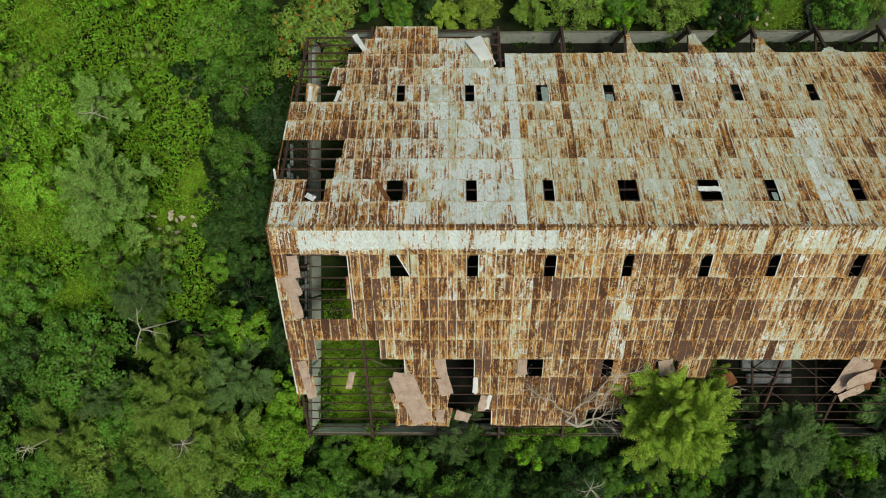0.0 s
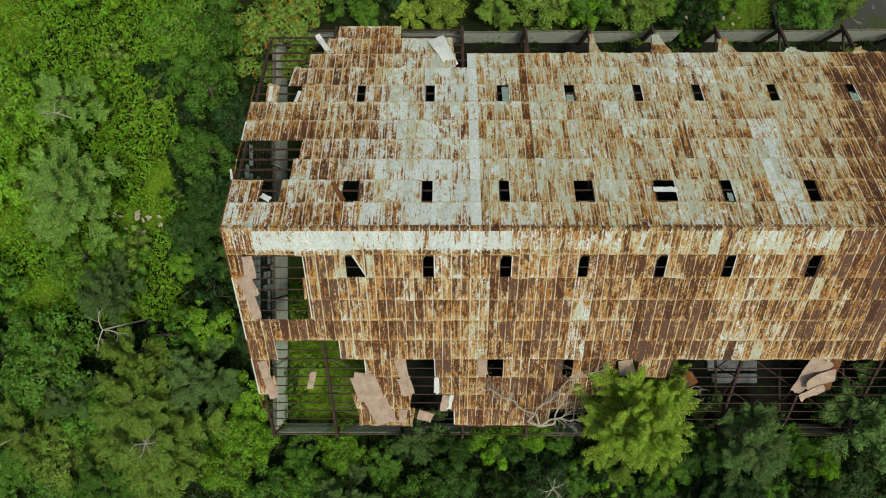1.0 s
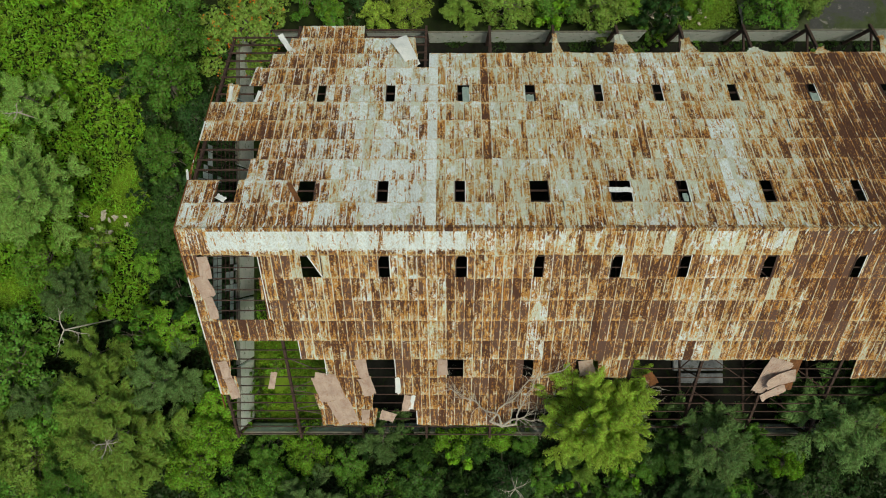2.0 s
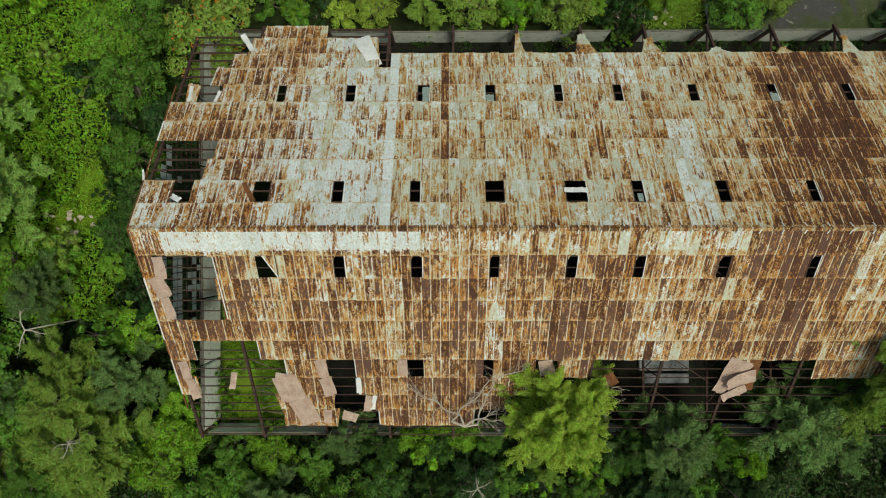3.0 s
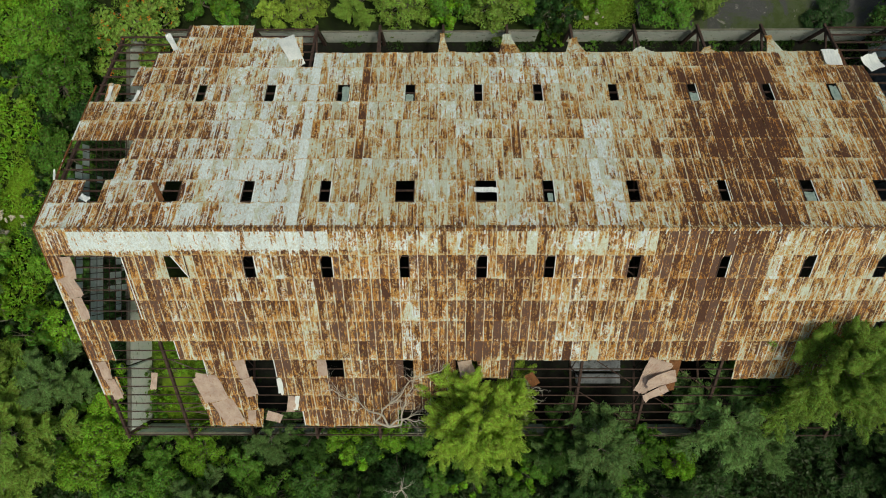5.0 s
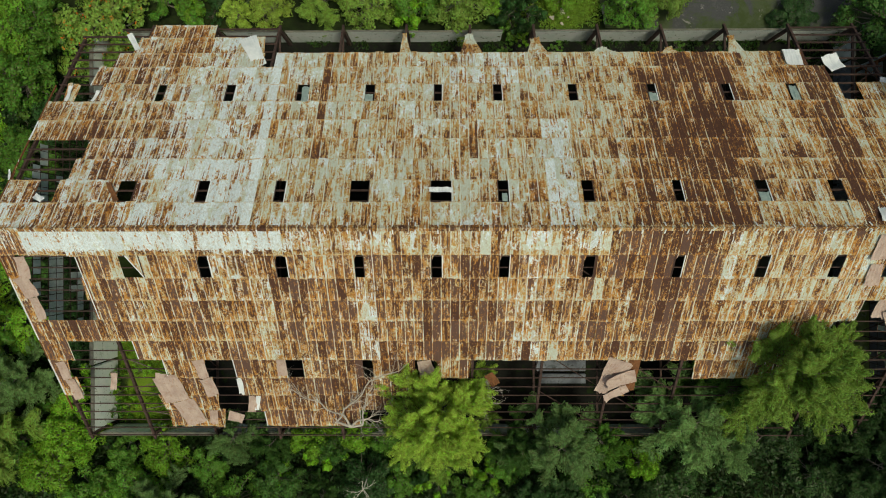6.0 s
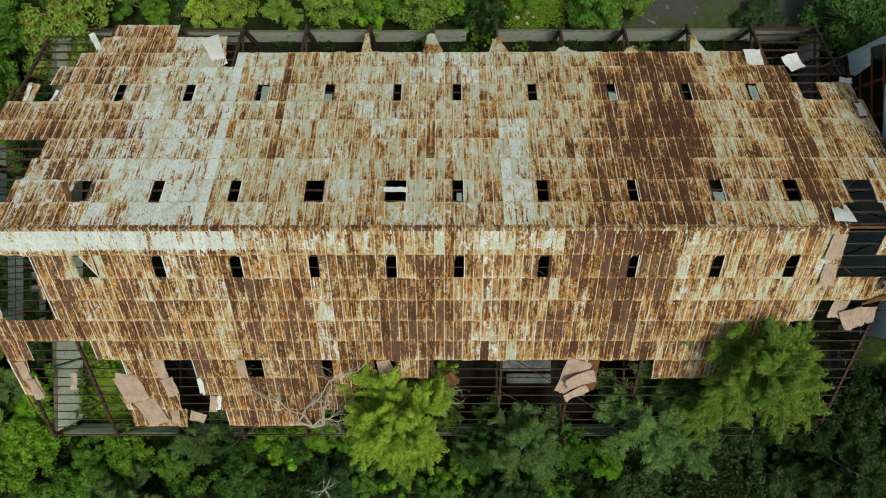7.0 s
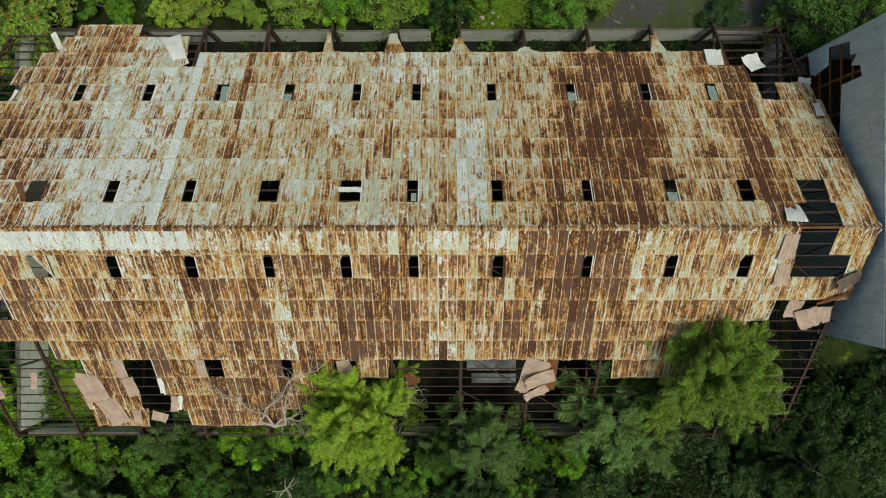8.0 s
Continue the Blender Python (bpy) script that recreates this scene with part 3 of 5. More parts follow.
def ground_sheet():
    n, size = 130, 130.0
    vs, fs = [], []
    axis = [-2500, -900, -350] + list(np.linspace(-size, size, n)) + [350, 900, 2500]
    for y in axis:
        for x in axis:
            inside = -2 < x + 37 < 78 and abs(y) < 21.5
            z = 0.0 if inside else 0.45 * noise.noise(Vector((x * 0.07, y * 0.07, 3.1))) - 0.12
            vs.append((x + 37.0, y, z))
    m = len(axis)
    for j in range(m - 1):
        for i in range(m - 1):
            fs.append((j * m + i, j * m + i + 1, (j + 1) * m + i + 1, (j + 1) * m + i))
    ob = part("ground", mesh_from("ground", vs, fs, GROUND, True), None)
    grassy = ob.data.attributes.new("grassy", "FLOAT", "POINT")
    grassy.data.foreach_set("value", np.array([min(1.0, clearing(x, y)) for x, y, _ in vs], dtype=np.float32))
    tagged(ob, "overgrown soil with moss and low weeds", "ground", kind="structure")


ground_sheet()
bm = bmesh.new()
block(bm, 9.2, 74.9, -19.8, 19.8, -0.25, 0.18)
floor = tagged(part("floor", bm, FLOOR), "concrete floor with moss inside the mill, painted near black for the shade", "floor", kind="structure")

bm = bmesh.new()
rng = random.Random(3)
edge_pts = [(51.5, 21.2), (58, 21.0), (74, 21.0), (90, 20.5), (110, 26), (110, 60), (57, 60), (53, 34), (50.5, 26)]
bm.faces.new([bm.verts.new((x, y, 0.34)) for x, y in edge_pts])
tagged(part("pavement", bm, YARD), "dark wet asphalt yard with patches of moss", "yard", kind="structure")


def low_wall(name, x0, x1, y0, y1, height, label, material=None):
    """A concrete wall in panels between bays, with a coping and uneven top."""
    ob = thing(name, label, "wall", kind="structure")
    along_x = abs(x1 - x0) > abs(y1 - y0)
    length = (x1 - x0) if along_x else (y1 - y0)
    n = max(1, round(length / 6.15))
    r = random.Random(len(name) * 5 + int(height * 10))
    for i in range(n):
        a, b = length * i / n + 0.12, length * (i + 1) / n - 0.12
        h = height + r.uniform(-0.22, 0.12)
        b2 = bmesh.new()
        if along_x:
            block(b2, x0 + a, x0 + b, y0, y1, 0, h, 0.03)
        else:
            block(b2, x0, x1, y0 + a, y0 + b, 0, h, 0.03)
        part("wall_panel", b2, material or CONCRETE, ob)
        b2 = bmesh.new()
        if along_x:
            block(b2, x0 + a - 0.02, x0 + b + 0.02, y0 - 0.015, y1 + 0.015, h + 0.003, h + 0.07, 0.015)
        else:
            block(b2, x0 - 0.015, x1 + 0.015, y0 + a - 0.02, y0 + b + 0.02, h + 0.003, h + 0.07, 0.015)
        part("coping", b2, COPING, ob, "dirty weathered coping")
    return ob


for name, e0, e1 in (("wall_north", 0.3, 37.35), ("wall_north_stub", 37.4, 40.75), ("wall_north_far", 43.55, 74.9)):
    low_wall(name, e0, e1, 19.93, 20.08, 3.1, "thin whitewashed concrete wall in panels, with a breach")
low_wall("wall_south", 0.3, 74.9, -20.25, -19.95, 3.1, "weathered concrete wall below the southern eaves")
low_wall("wall_west", 0.15, 0.5, -19.6, 19.6, 4.4, "low whitewashed concrete gable wall")
low_wall("wall_east", 75.2, 75.55, 17.3, 19.6, 3.1, "low whitewashed, mossy concrete gable wall")
low_wall("wall_east_lower", 75.2, 75.55, -19.6, 17.2, 3.1, "low dark grey concrete gable wall", SLAB)
bm = bmesh.new()
block(bm, 75.18, 75.5, -13.4, -5.2, 3.32, 5.8, 0.02)
tagged(part("wall_band", bm, MOSSY), "band of mossy green wall below the dark gable window", "wall", kind="structure")

# ---- the steel frame ----
TRUSS_X = [0.3 + 6.17 * k for k in range(13)]


def truss(x):
    b = bmesh.new()
    for s in (1, -1):
        bar(b, on_roof(x, s * 0.05, -0.32), on_roof(x, s * 20.35, -0.32), 0.22, 0.26, UPN * 1.0 if s > 0 else Vector((0, -UPN.y, UPN.z)))
    t = part("truss", b, STEEL, building)
    for s in (1, -1):
        b = bmesh.new()
        block(b, x - 0.15, x + 0.15, s * 19.65 - 0.14, s * 19.65 + 0.14, 0, 4.3)
        part("column", b, STEEL, t)
    if x < 7:
        return
    b = bmesh.new()
    bar(b, (x, -19.7, 4.35), (x, 19.7, 4.35), 0.18, 0.18)
    part("tie_beam", b, STEEL, t)
    ys = [3.3, 6.6, 9.9, 13.2, 16.5]
    b = bmesh.new()
    bar(b, (x, 0, 4.44), (x, 0, roof_z(0) - 0.5), 0.12, 0.12, (1, 0, 0))
    part("king_post", b, STEEL, t)
    for s in (1, -1):
        for i, y in enumerate(ys):
            b = bmesh.new()
            bar(b, (x, s * y, 4.44), (x, s * y, roof_z(y) - 0.5), 0.09, 0.09, (1, 0, 0))
            inner = ys[i - 1] if i else 0.0
            bar(b, (x + 0.1, s * y, 4.5), (x + 0.1, s * inner, roof_z(inner) - 0.55), 0.08, 0.08, (1, 0, 0))
            part("strut", b, STEEL, t)


for x in TRUSS_X:
    truss(x)
rng = random.Random(5)
for side in (1, -1):
    for k in range(22):
        y = side * (0.35 + k * 0.925)
        if abs(y) > 19.9:
            continue
        sag = rng.uniform(-0.03, 0.0)
        # the outermost purlins on the north side have fallen along the middle bays
        for e0, e1 in (((0.1, 18.9), (68.1, 74.6)) if side > 0 and abs(y) > 16.9 else ((0.1, 74.9),)):
            b = bmesh.new()
            angle_bar(b, on_roof(e0, y, -0.085 + sag), on_roof(e1, y, -0.085 + sag), 0.105, 0.025, (0, side * UPN.y, UPN.z))
            part("purlin", b, STEEL, building)
# diagonal wind braces under the end bays
for x0, side in ((43.49, -1), (49.66, -1), (68.17, 1), (68.17, -1)):
    for y0, y1 in ((11.0, 15.0), (15.0, 19.0), (2.0, 6.0)):
        b = bmesh.new()
        bar(b, on_roof(x0, side * y0, -0.5), on_roof(x0 + 6.17, side * y1, -0.5), 0.08, 0.08)
        part("wind_brace", b, STEEL, building)

# short zigzag braces beside the second truss
for y0, y1 in ((11.5, 13.1), (14.8, 13.3), (14.9, 15.6), (17.0, 16.3), (17.1, 17.8)):
    b = bmesh.new()
    bar(b, on_roof(6.5, -y0, -0.38), on_roof(9.7, -y1, -0.38), 0.07, 0.07)
    part("wind_brace", b, STEEL_BARE, building, "pale grey-brown brace")

# ---- ridge capping ----
rng = random.Random(21)
x = 0.0
while x < LENGTH:
    e = min(LENGTH, x + 1.72)
    if not (69.0 < (x + e) / 2 < 72.4):
        vs, fs, vuv = [], [], []
        prof = [(-0.24, 0.05), (-0.20, 0.065), (-0.10, 0.09), (-0.07, 0.15), (0.0, 0.18), (0.07, 0.15), (0.10, 0.09), (0.20, 0.065), (0.24, 0.05)]
        lift = rng.uniform(0.0, 0.012)
        for xx, up in ((x - 0.05, 0.012), (e - 0.035, 0.0), (e - 0.035, 0.014), (e + 0.02, 0.016)):
            for y, h in prof:
                v = on_roof(xx, y, 0)
                vs.append((xx, y, v.z * 0 + RIDGE - SLOPE * abs(y) + h + lift + up))
                vuv.append((xx / COL + 0.2, 80 + 0.5))
        w = len(prof)
        for j in range(3):
            for i in range(w - 1):
                fs.append((j * w + i, (j + 1) * w + i, (j + 1) * w + i + 1, j * w + i + 1)[::1])
        ru = rng.gauss(0.60, 0.035)
        part("ridge_cap", fill_mesh("ridge_cap", vs, fs, vuv, [ru] * len(vs), [0.1] * len(vs)), None, building)
        for sy in (1, -1):
            b = bmesh.new()
            bar(b, on_roof(e - 0.02, sy * 0.01, 0.245), on_roof(e - 0.02, sy * 0.38, 0.10), 0.10, 0.03, (0, sy * UPN.y, UPN.z))
            part("cap_clip", b, ZINC, building, "pale clip over a ridge joint")
    x = e

b = bmesh.new()
bar(b, (0.1, 0, RIDGE - 0.12), (74.9, 0, RIDGE - 0.12), 0.16, 0.2)
part("ridge_beam", b, STEEL_ORANGE, building)

# barge flashing along the west rake
for side in (1, -1):
    for k in range(11):
        y0, y1 = ROWS_Y[k] + 0.02, ROWS_Y[k + 1] - 0.01
        if side > 0 and k in (7, 8, 9, 10) or side < 0 and k > 8:
            continue
        b = bmesh.new()
        up = Vector((0, side * UPN.y, UPN.z))
        bar(b, on_roof(-0.04, side * y0, 0.03), on_roof(-0.04, side * y1, 0.03), 0.09, 0.12, up)
        part("barge_board", b, ZINC if rng.random() < 0.55 else STEEL_ORANGE, building)

# ---- steel-sash glazing in the gables ----
def gable_window(x, y0, y1, z0, pane_mat, gone, seed, label):
    r = random.Random(seed)
    win = part("gable_window", mesh_from("gable_window", [], [], STEEL), None, building, label)
    dy, dz = 0.62, 1.02
    n = round((y1 - y0) / dy)
    b = bmesh.new()
    block(b, -0.008, 0.008, -dy / 2 + 0.03, dy / 2 - 0.03, 0.03, dz - 0.03)
    pane_me = bpy.data.meshes.new("pane")
    b.to_mesh(pane_me)
    b.free()
    pane_me.materials.append(pane_mat)
    tops = {}
    for i in range(n):
        y = y0 + (i + 0.5) * dy
        rows = max(0, int((roof_z(abs(y) + dy / 2) - 0.75 - z0) / dz))
        for k in range(rows):
            tops.setdefault(k, []).append(y)
            if r.random() < gone(y, k):
                continue
            ob = part("pane", pane_me, None, win)
            ob.matrix_basis = pose(x, y, z0 + k * dz, 0, r.gauss(0, 1.5), 0)
        if rows:
            b = bmesh.new()
            bar(b, (x, y - dy / 2, z0), (x, y - dy / 2, z0 + rows * dz), 0.05, 0.06, (1, 0, 0))
            part("mullion", b, STEEL, win)
    for k, ys in tops.items():
        b = bmesh.new()
        bar(b, (x, min(ys) - dy / 2, z0 + k * dz), (x, max(ys) + dy / 2, z0 + k * dz), 0.055, 0.055)
        part("glazing_bar", b, STEEL, win)


gable_window(0.34, -9.3, 10.54, 4.7, PALE_GLASS, lambda y, k: (0.1 if k >= 6 else 0.97) if y > 2 else (0.12 if k in (1, 4, 5, 7) else 0.9), 51, "dirty white glazing in rusted steel bars, some panes gone")
gable_window(75.0, -13.64, -5.0, 5.9, DARK_GLASS, lambda y, k: 0.03, 52, "dark panes in black steel bars")

# ---- torn and hanging sheets ----
def loose_sheet(name, x, y, w, l, turn, curl, material, lift=0.12, twist=0.0, label="", z=None, pitch=None, taper=0.0):
    """A bent corrugated sheet lying on the slope (or, given z, hanging at that height). curl: radians through which its free end bends up."""
    n, m = max(4, round(w / 0.085)), 9
    vs, fs = [], []
    for j in range(m + 1):
        f = j / m
        a = curl * f
        along = l * (math.sin(a) / curl if abs(curl) > 0.01 else f)
        rise = l * ((1 - math.cos(a)) / curl if abs(curl) > 0.01 else 0.0)
        for i in range(n + 1):
            g = i / n - 0.5
            wob = 0.03 * math.sin(7 * f + 3 * g + x)
            rag = noise.noise(Vector((g * 5.0 + x, f * 4.0, y)))
            fold = 0.07 * noise.noise(Vector((g * 2.2 * w, f * 1.4 * l, x + y)))
            vs.append((g * w * (1 - 0.12 * f * math.sin(x * 3) - taper * min(1.0, 1.25 * f)) + 0.10 * rag * min(1.0, w) * f, along + 0.16 * rag * f, rise + (0.022 if i % 3 == 1 else 0.0) + twist * g * f + wob + fold))
    k = len(vs)
    vs += [(a, b, c - 0.012) for a, b, c in vs]
    q = n + 1
    for j in range(m):
        for i in range(n):
            f = (j * q + i, j * q + i + 1, (j + 1) * q + i + 1, (j + 1) * q + i)
            fs += [f, tuple(v + k for v in f[::-1])]
    rim = [i for i in range(n + 1)] + [j * q + n for j in range(1, m + 1)] + [m * q + i for i in range(n - 1, -1, -1)] + [j * q for j in range(m - 1, 0, -1)]
    for a, b in zip(rim, rim[1:] + rim[:1]):
        fs.append((b, a, a + k, b + k))
    me = mesh_from(name, vs, fs, material)
    ob = part(name, me, None, building, label)
    side = 1 if y >= 0 else -1
    tilt = -side * math.degrees(math.atan(SLOPE)) if pitch is None else pitch
    p = on_roof(x, y, lift) if z is None else Vector((x, y, z))
    ob.matrix_world = Matrix.Translation(p) @ pose(0, 0, 0, tilt, 0, 0) @ pose(0, 0, 0, 0, 0, turn)
    return ob


BENT = "bent sheet turned over, showing its pinkish underside"
for args in [
    # west end of the south slope
    (1.55, -2.1, 0.85, 1.9, 184, 0.5, PINK), (0.85, -3.75, 1.35, 1.9, 200, 0.35, PINK), (1.15, -5.5, 0.75, 2.0, 190, 0.4, PINK),
    (0.85, -11.5, 0.85, 1.9, 188, 0.3, PINK), (1.05, -13.3, 0.85, 2.2, 190, 0.3, PINK),
    (9.75, -12.7, 1.5, 1.0, 170, 0.3, PINK), (9.6, -13.0, 2.3, 2.9, 196, 0.25, PINK), (10.6, -15.6, 2.1, 2.9, 200, 0.25, PINK),
    (13.1, -11.3, 1.05, 1.9, 190, 0.35, PINK), (13.3, -13.2, 1.25, 1.9, 196, 0.4, PINK), (17.3, -15.1, 0.85, 1.7, 168, 0.5, PINK),
    (15.4, -16.9, 1.5, 1.0, 160, 0.6, PINK), (13.2, -16.6, 0.8, 1.6, 175, 0.3, PINK), (16.35, -13.2, 0.45, 1.75, 180, 0.1, ZINC), (17.75, -15.05, 0.4, 1.6, 168, 0.4, ZINC),
    (20.45, -11.25, 0.8, 1.75, 180, 0.2, PINK), (33.0, -11.35, 1.25, 1.6, 192, 0.3, PINK),
    (38.7, -12.7, 0.9, 1.3, 215, 0.5, STEEL_ORANGE), (67.6, -9.4, 0.7, 2.0, 176, 0.3, PINK),
    # east end
    (68.55, -0.45, 1.15, 2.2, 180, 0.15, PINK), (68.75, -2.75, 1.05, 1.9, 182, 0.3, PINK), (70.9, -5.75, 1.25, 1.7, 172, 0.2, PINK), (73.3, -6.35, 1.35, 1.5, 184, 0.3, PINK),
]:
    loose_sheet("bent_sheet", *args, label=BENT, lift=0.14)
# the crumpled tongue: a sheet hanging from the eaves, two more folded over it, a rusty one behind
loose_sheet("bent_sheet", 51.55, -11.3, 1.0, 3.4, 178, 0.15, STEEL_ORANGE, 0.08, label="rust-orange sheet hanging behind the crumpled ones")
loose_sheet("bent_sheet", 50.4, -11.35, 2.5, 4.0, 158, 0.10, PINK, 0.14, label=BENT, taper=0.42)
loose_sheet("bent_sheet", 51.8, -12.7, 1.55, 2.7, 106, 0.4, PINK, 0.32, 0.2, label=BENT, taper=0.12)
loose_sheet("bent_sheet", 51.3, -13.95, 1.0, 2.3, 119, 0.25, PINK, 0.4, -0.2, label=BENT, taper=0.3)
loose_sheet("bent_sheet", 71.6, -6.35, 1.8, 1.9, 203, 0.35, PINK, 0.42, 0.15, label=BENT)
loose_sheet("bent_sheet", 72.4, -6.0, 0.28, 2.6, -64, 0.1, STEEL_ORANGE, 0.3, label="rusty strip of ridge flashing slid down the slope")
loose_sheet("bent_sheet", 75.0, -3.5, 1.05, 2.0, 120, 0.2, STEEL_BARE, 0.35, label="rusty brown sheet slid against the tall wall")
loose_sheet("bent_sheet", 16.2, 18.2, 1.75, 3.7, 206, -0.3, ZINC, 0.4, label="white sheet blown loose near the eaves", taper=0.4)
loose_sheet("bent_sheet", 66.8, 15.0, 1.45, 1.9, 0, 0.2, ZINC, 0.2, label="white zinc sheet over the torn eaves")
loose_sheet("bent_sheet", 70.5, 14.5, 1.6, 1.7, 24, 0.5, ZINC, 0.2, label="white zinc sheet hanging on bare purlins")
loose_sheet("bent_sheet", 68.75, 0.3, 1.6, 2.3, -6, -0.5, ZINC, 0.3, label="pale zinc sheet beside the torn ridge", taper=0.35)
loose_sheet("bent_sheet", 74.1, 13.0, 1.1, 0.6, -12, 0.3, ZINC, 0.2, label="pale strip of sheet on the rake")
loose_sheet("bent_sheet", 74.3, 9.7, 0.6, 1.5, 0, 0.05, ZINC, 0.1, label="pale zinc patch among rusted sheets")
for x0, y0, w, l, turn in ((6.1, 17.0, 0.5, 2.2, 32), (2.9, 2.2, 0.9, 0.45, -30), (34.6, 2.8, 1.9, 0.45, 0), (9.2, 2.1, 0.4, 1.9, 30), (1.6, 11.3, 0.35, 1.7, 0), (3.9, 11.3, 0.3, 1.2, -15), (0.0, 3.9, 0.2, 1.0, 14)):
    loose_sheet("loose_strip", x0, y0, w, l, turn, 0.3, ZINC if (x0, y0) != (9.2, 2.1) else STEEL_ORANGE, 0.15, label="narrow pale strip of bent sheet")
loose_sheet("loose_strip", 5.3, -12.6, 0.55, 1.9, 165, 0.3, PINK, 0.12, label="narrow strip of sheet caught on the purlins")
# rust-red scraps still nailed round the rafters at the northern eaves
for x0, w, l in ((31.2, 1.1, 2.7), (37.35, 2.1, 2.6), (43.5, 2.0, 2.0), (49.6, 2.2, 0.8), (55.8, 1.7, 0.8), (62.0, 1.6, 2.3)):
    ob = loose_sheet("torn_sheet", x0, 16.5, w, l, 4, 0.12, ROOF, 0.08, label="torn rusty scrap round a rafter", taper=0.68)
    layer = ob.data.uv_layers.new(name="UVMap")
    layer.data.foreach_set("uv", np.tile(np.array((x0 / COL, 9.5), dtype=np.float32), len(ob.data.loops)))
    for key, v in (("rust", 0.36), ("bleach", 0.0)):
        a = ob.data.attributes.new(key, "FLOAT", "POINT")
        a.data.foreach_set("value", np.full(len(ob.data.vertices), v, dtype=np.float32))
# glazing left in some roof lights
for x0, y0, w, l in ((22.5, 11.3, 0.55, 1.8), (28.2, 11.3, 0.7, 0.9), (53.2, 11.3, 0.7, 1.0), (59.9, 2.0, 0.75, 1.0), (65.75, 11.3, 0.75, 1.8), (39.6, 2.1, 0.4, 0.8)):
    loose_sheet("roof_light", x0, y0, w, l, 0, 0.05, TEAL, 0.03, label="dusty teal corrugated roof light")

# a slanting remnant covers half of the widest southern roof light, its edge bright
def slant_remnant(x0, x1, y0, y1, bright=False):
    me = fill_mesh("sheet_remnant", [on_roof(x0, y0, 0.05), on_roof(x1, y0, 0.05), on_roof(x1, y1, 0.07), on_roof(x0, y0, 0.03), on_roof(x1, y0, 0.03), on_roof(x1, y1, 0.05)],
                   [(0, 2, 1), (3, 4, 5), (0, 3, 5, 2), (1, 2, 5, 4), (0, 1, 4, 3)], [(x0 / COL, 41.2), (x1 / COL, 41.2), (x1 / COL, 41.8)] * 2, [0.58] * 6, [0.0] * 6)
    ob = part("sheet_remnant", me, None, building, "slanting remnant of rusted sheet")
    if not bright:
        return
    b = bmesh.new()
    bar(b, on_roof(x0, y0, 0.09), on_roof(x1, y1, 0.11), 0.09, 0.03, (0, -UPN.y, UPN.z))
    part("bright_edge", b, ZINC, ob, "pale bent edge")


slant_remnant(9.85, 10.86, -2.05, -3.80, True)
for x0, x1 in SKY_SOUTH[1:]:
    slant_remnant(x0 + 0.24, x0 - 0.01, -1.97, -2.55)

# pale metal frames at the roof lights
for side, row, spans in ((1, 1, SKY_NEAR), (1, 6, SKY_FAR), (-1, 1, SKY_SOUTH)):
    for i, (x0, x1) in enumerate(spans):
        y0, y1 = side * (ROWS_Y[row] + 0.12), side * (ROWS_Y[row + 1] - 0.02)
        for x, mat in ((x1 + 0.01, ZINC), (x0 - 0.01, STEEL)) if i % 3 else ((x1 + 0.01, STEEL),):
            b = bmesh.new()
            bar(b, on_roof(x, y0, 0.05), on_roof(x, y1, 0.075), 0.07, 0.05, (0, side * UPN.y, UPN.z))
            part("light_frame", b, mat, building)

# bright torn edges of zinc beside the large holes
for x, y0, y1, w in ((7.95, 9.45, 11.2, 0.08), (10.0, 11.3, 13.05, 0.08), (16.2, 11.3, 13.05, 0.08), (16.36, 13.15, 14.9, 0.26), (17.96, 16.8, 18.4, 0.1), (5.93, 2.0, 7.4, 0.08)):
    b = bmesh.new()
    bar(b, on_roof(x, -y0, 0.09), on_roof(x + 0.02, -y1, 0.12), w, 0.03, (0, -UPN.y, UPN.z))
    part("edge_strip", b, ZINC, building)

# ---- tall neighbour at the east end ----
tower = thing("sheet_metal_building", "taller building clad in grey metal sheet beside the mill", "building")


def clad(poly, x, material, name, label=""):
    """A flat clad field in the plane x, with real thickness; poly in (y, z)."""
    b = bmesh.new()
    f = b.faces.new([b.verts.new((x, y, z)) for y, z in poly])
    r = bmesh.ops.extrude_face_region(b, geom=[f])
    bmesh.ops.translate(b, verts=[v for v in r["geom"] if isinstance(v, bmesh.types.BMVert)], vec=(0.05, 0, 0))
    bmesh.ops.recalc_face_normals(b, faces=b.faces)
    return part(name, b, material, tower, label)


clad([(-9.25, 0.0), (0.9, 0.0), (0.9, 17.15), (-9.25, 17.15)], 75.62, GREY, "wall_cladding")
clad([(0.91, 0.0), (7.7, 0.0), (7.7, 11.7), (12.2, 12.0), (12.3, 14.5), (13.2, 14.3), (13.5, 13.2), (14.3, 13.9), (14.4, 13.1), (15.6, 13.0), (15.95, 10.2), (14.4, 10.2), (14.0, 8.2), (14.3, 7.6), (16.3, 7.2), (16.3, 17.15), (0.91, 17.15)], 75.62, GREY, "wall_cladding", "grey sheet siding with a ragged hole")
for z in np.arange(1.0, 17.0, 1.5):
    b = bmesh.new()
    bar(b, (75.9, -8.9, z), (75.9, 16.2, z), 0.12, 0.12)
    part("girt", b, STEEL_ORANGE, tower)
for y in (-8.9, -2.6, 3.7, 10.0, 13.0, 16.2):
    b = bmesh.new()
    bar(b, (76.15, y, 0), (76.15, y, 17.0), 0.22, 0.22, (1, 0, 0))
    part("column", b, STEEL_ORANGE, tower)
b = bmesh.new()
block(b, 76.7, 110, -9.35, 16.4, 17.19, 17.33)
part("roof", b, STEEL, tower, "dark rusted roof")
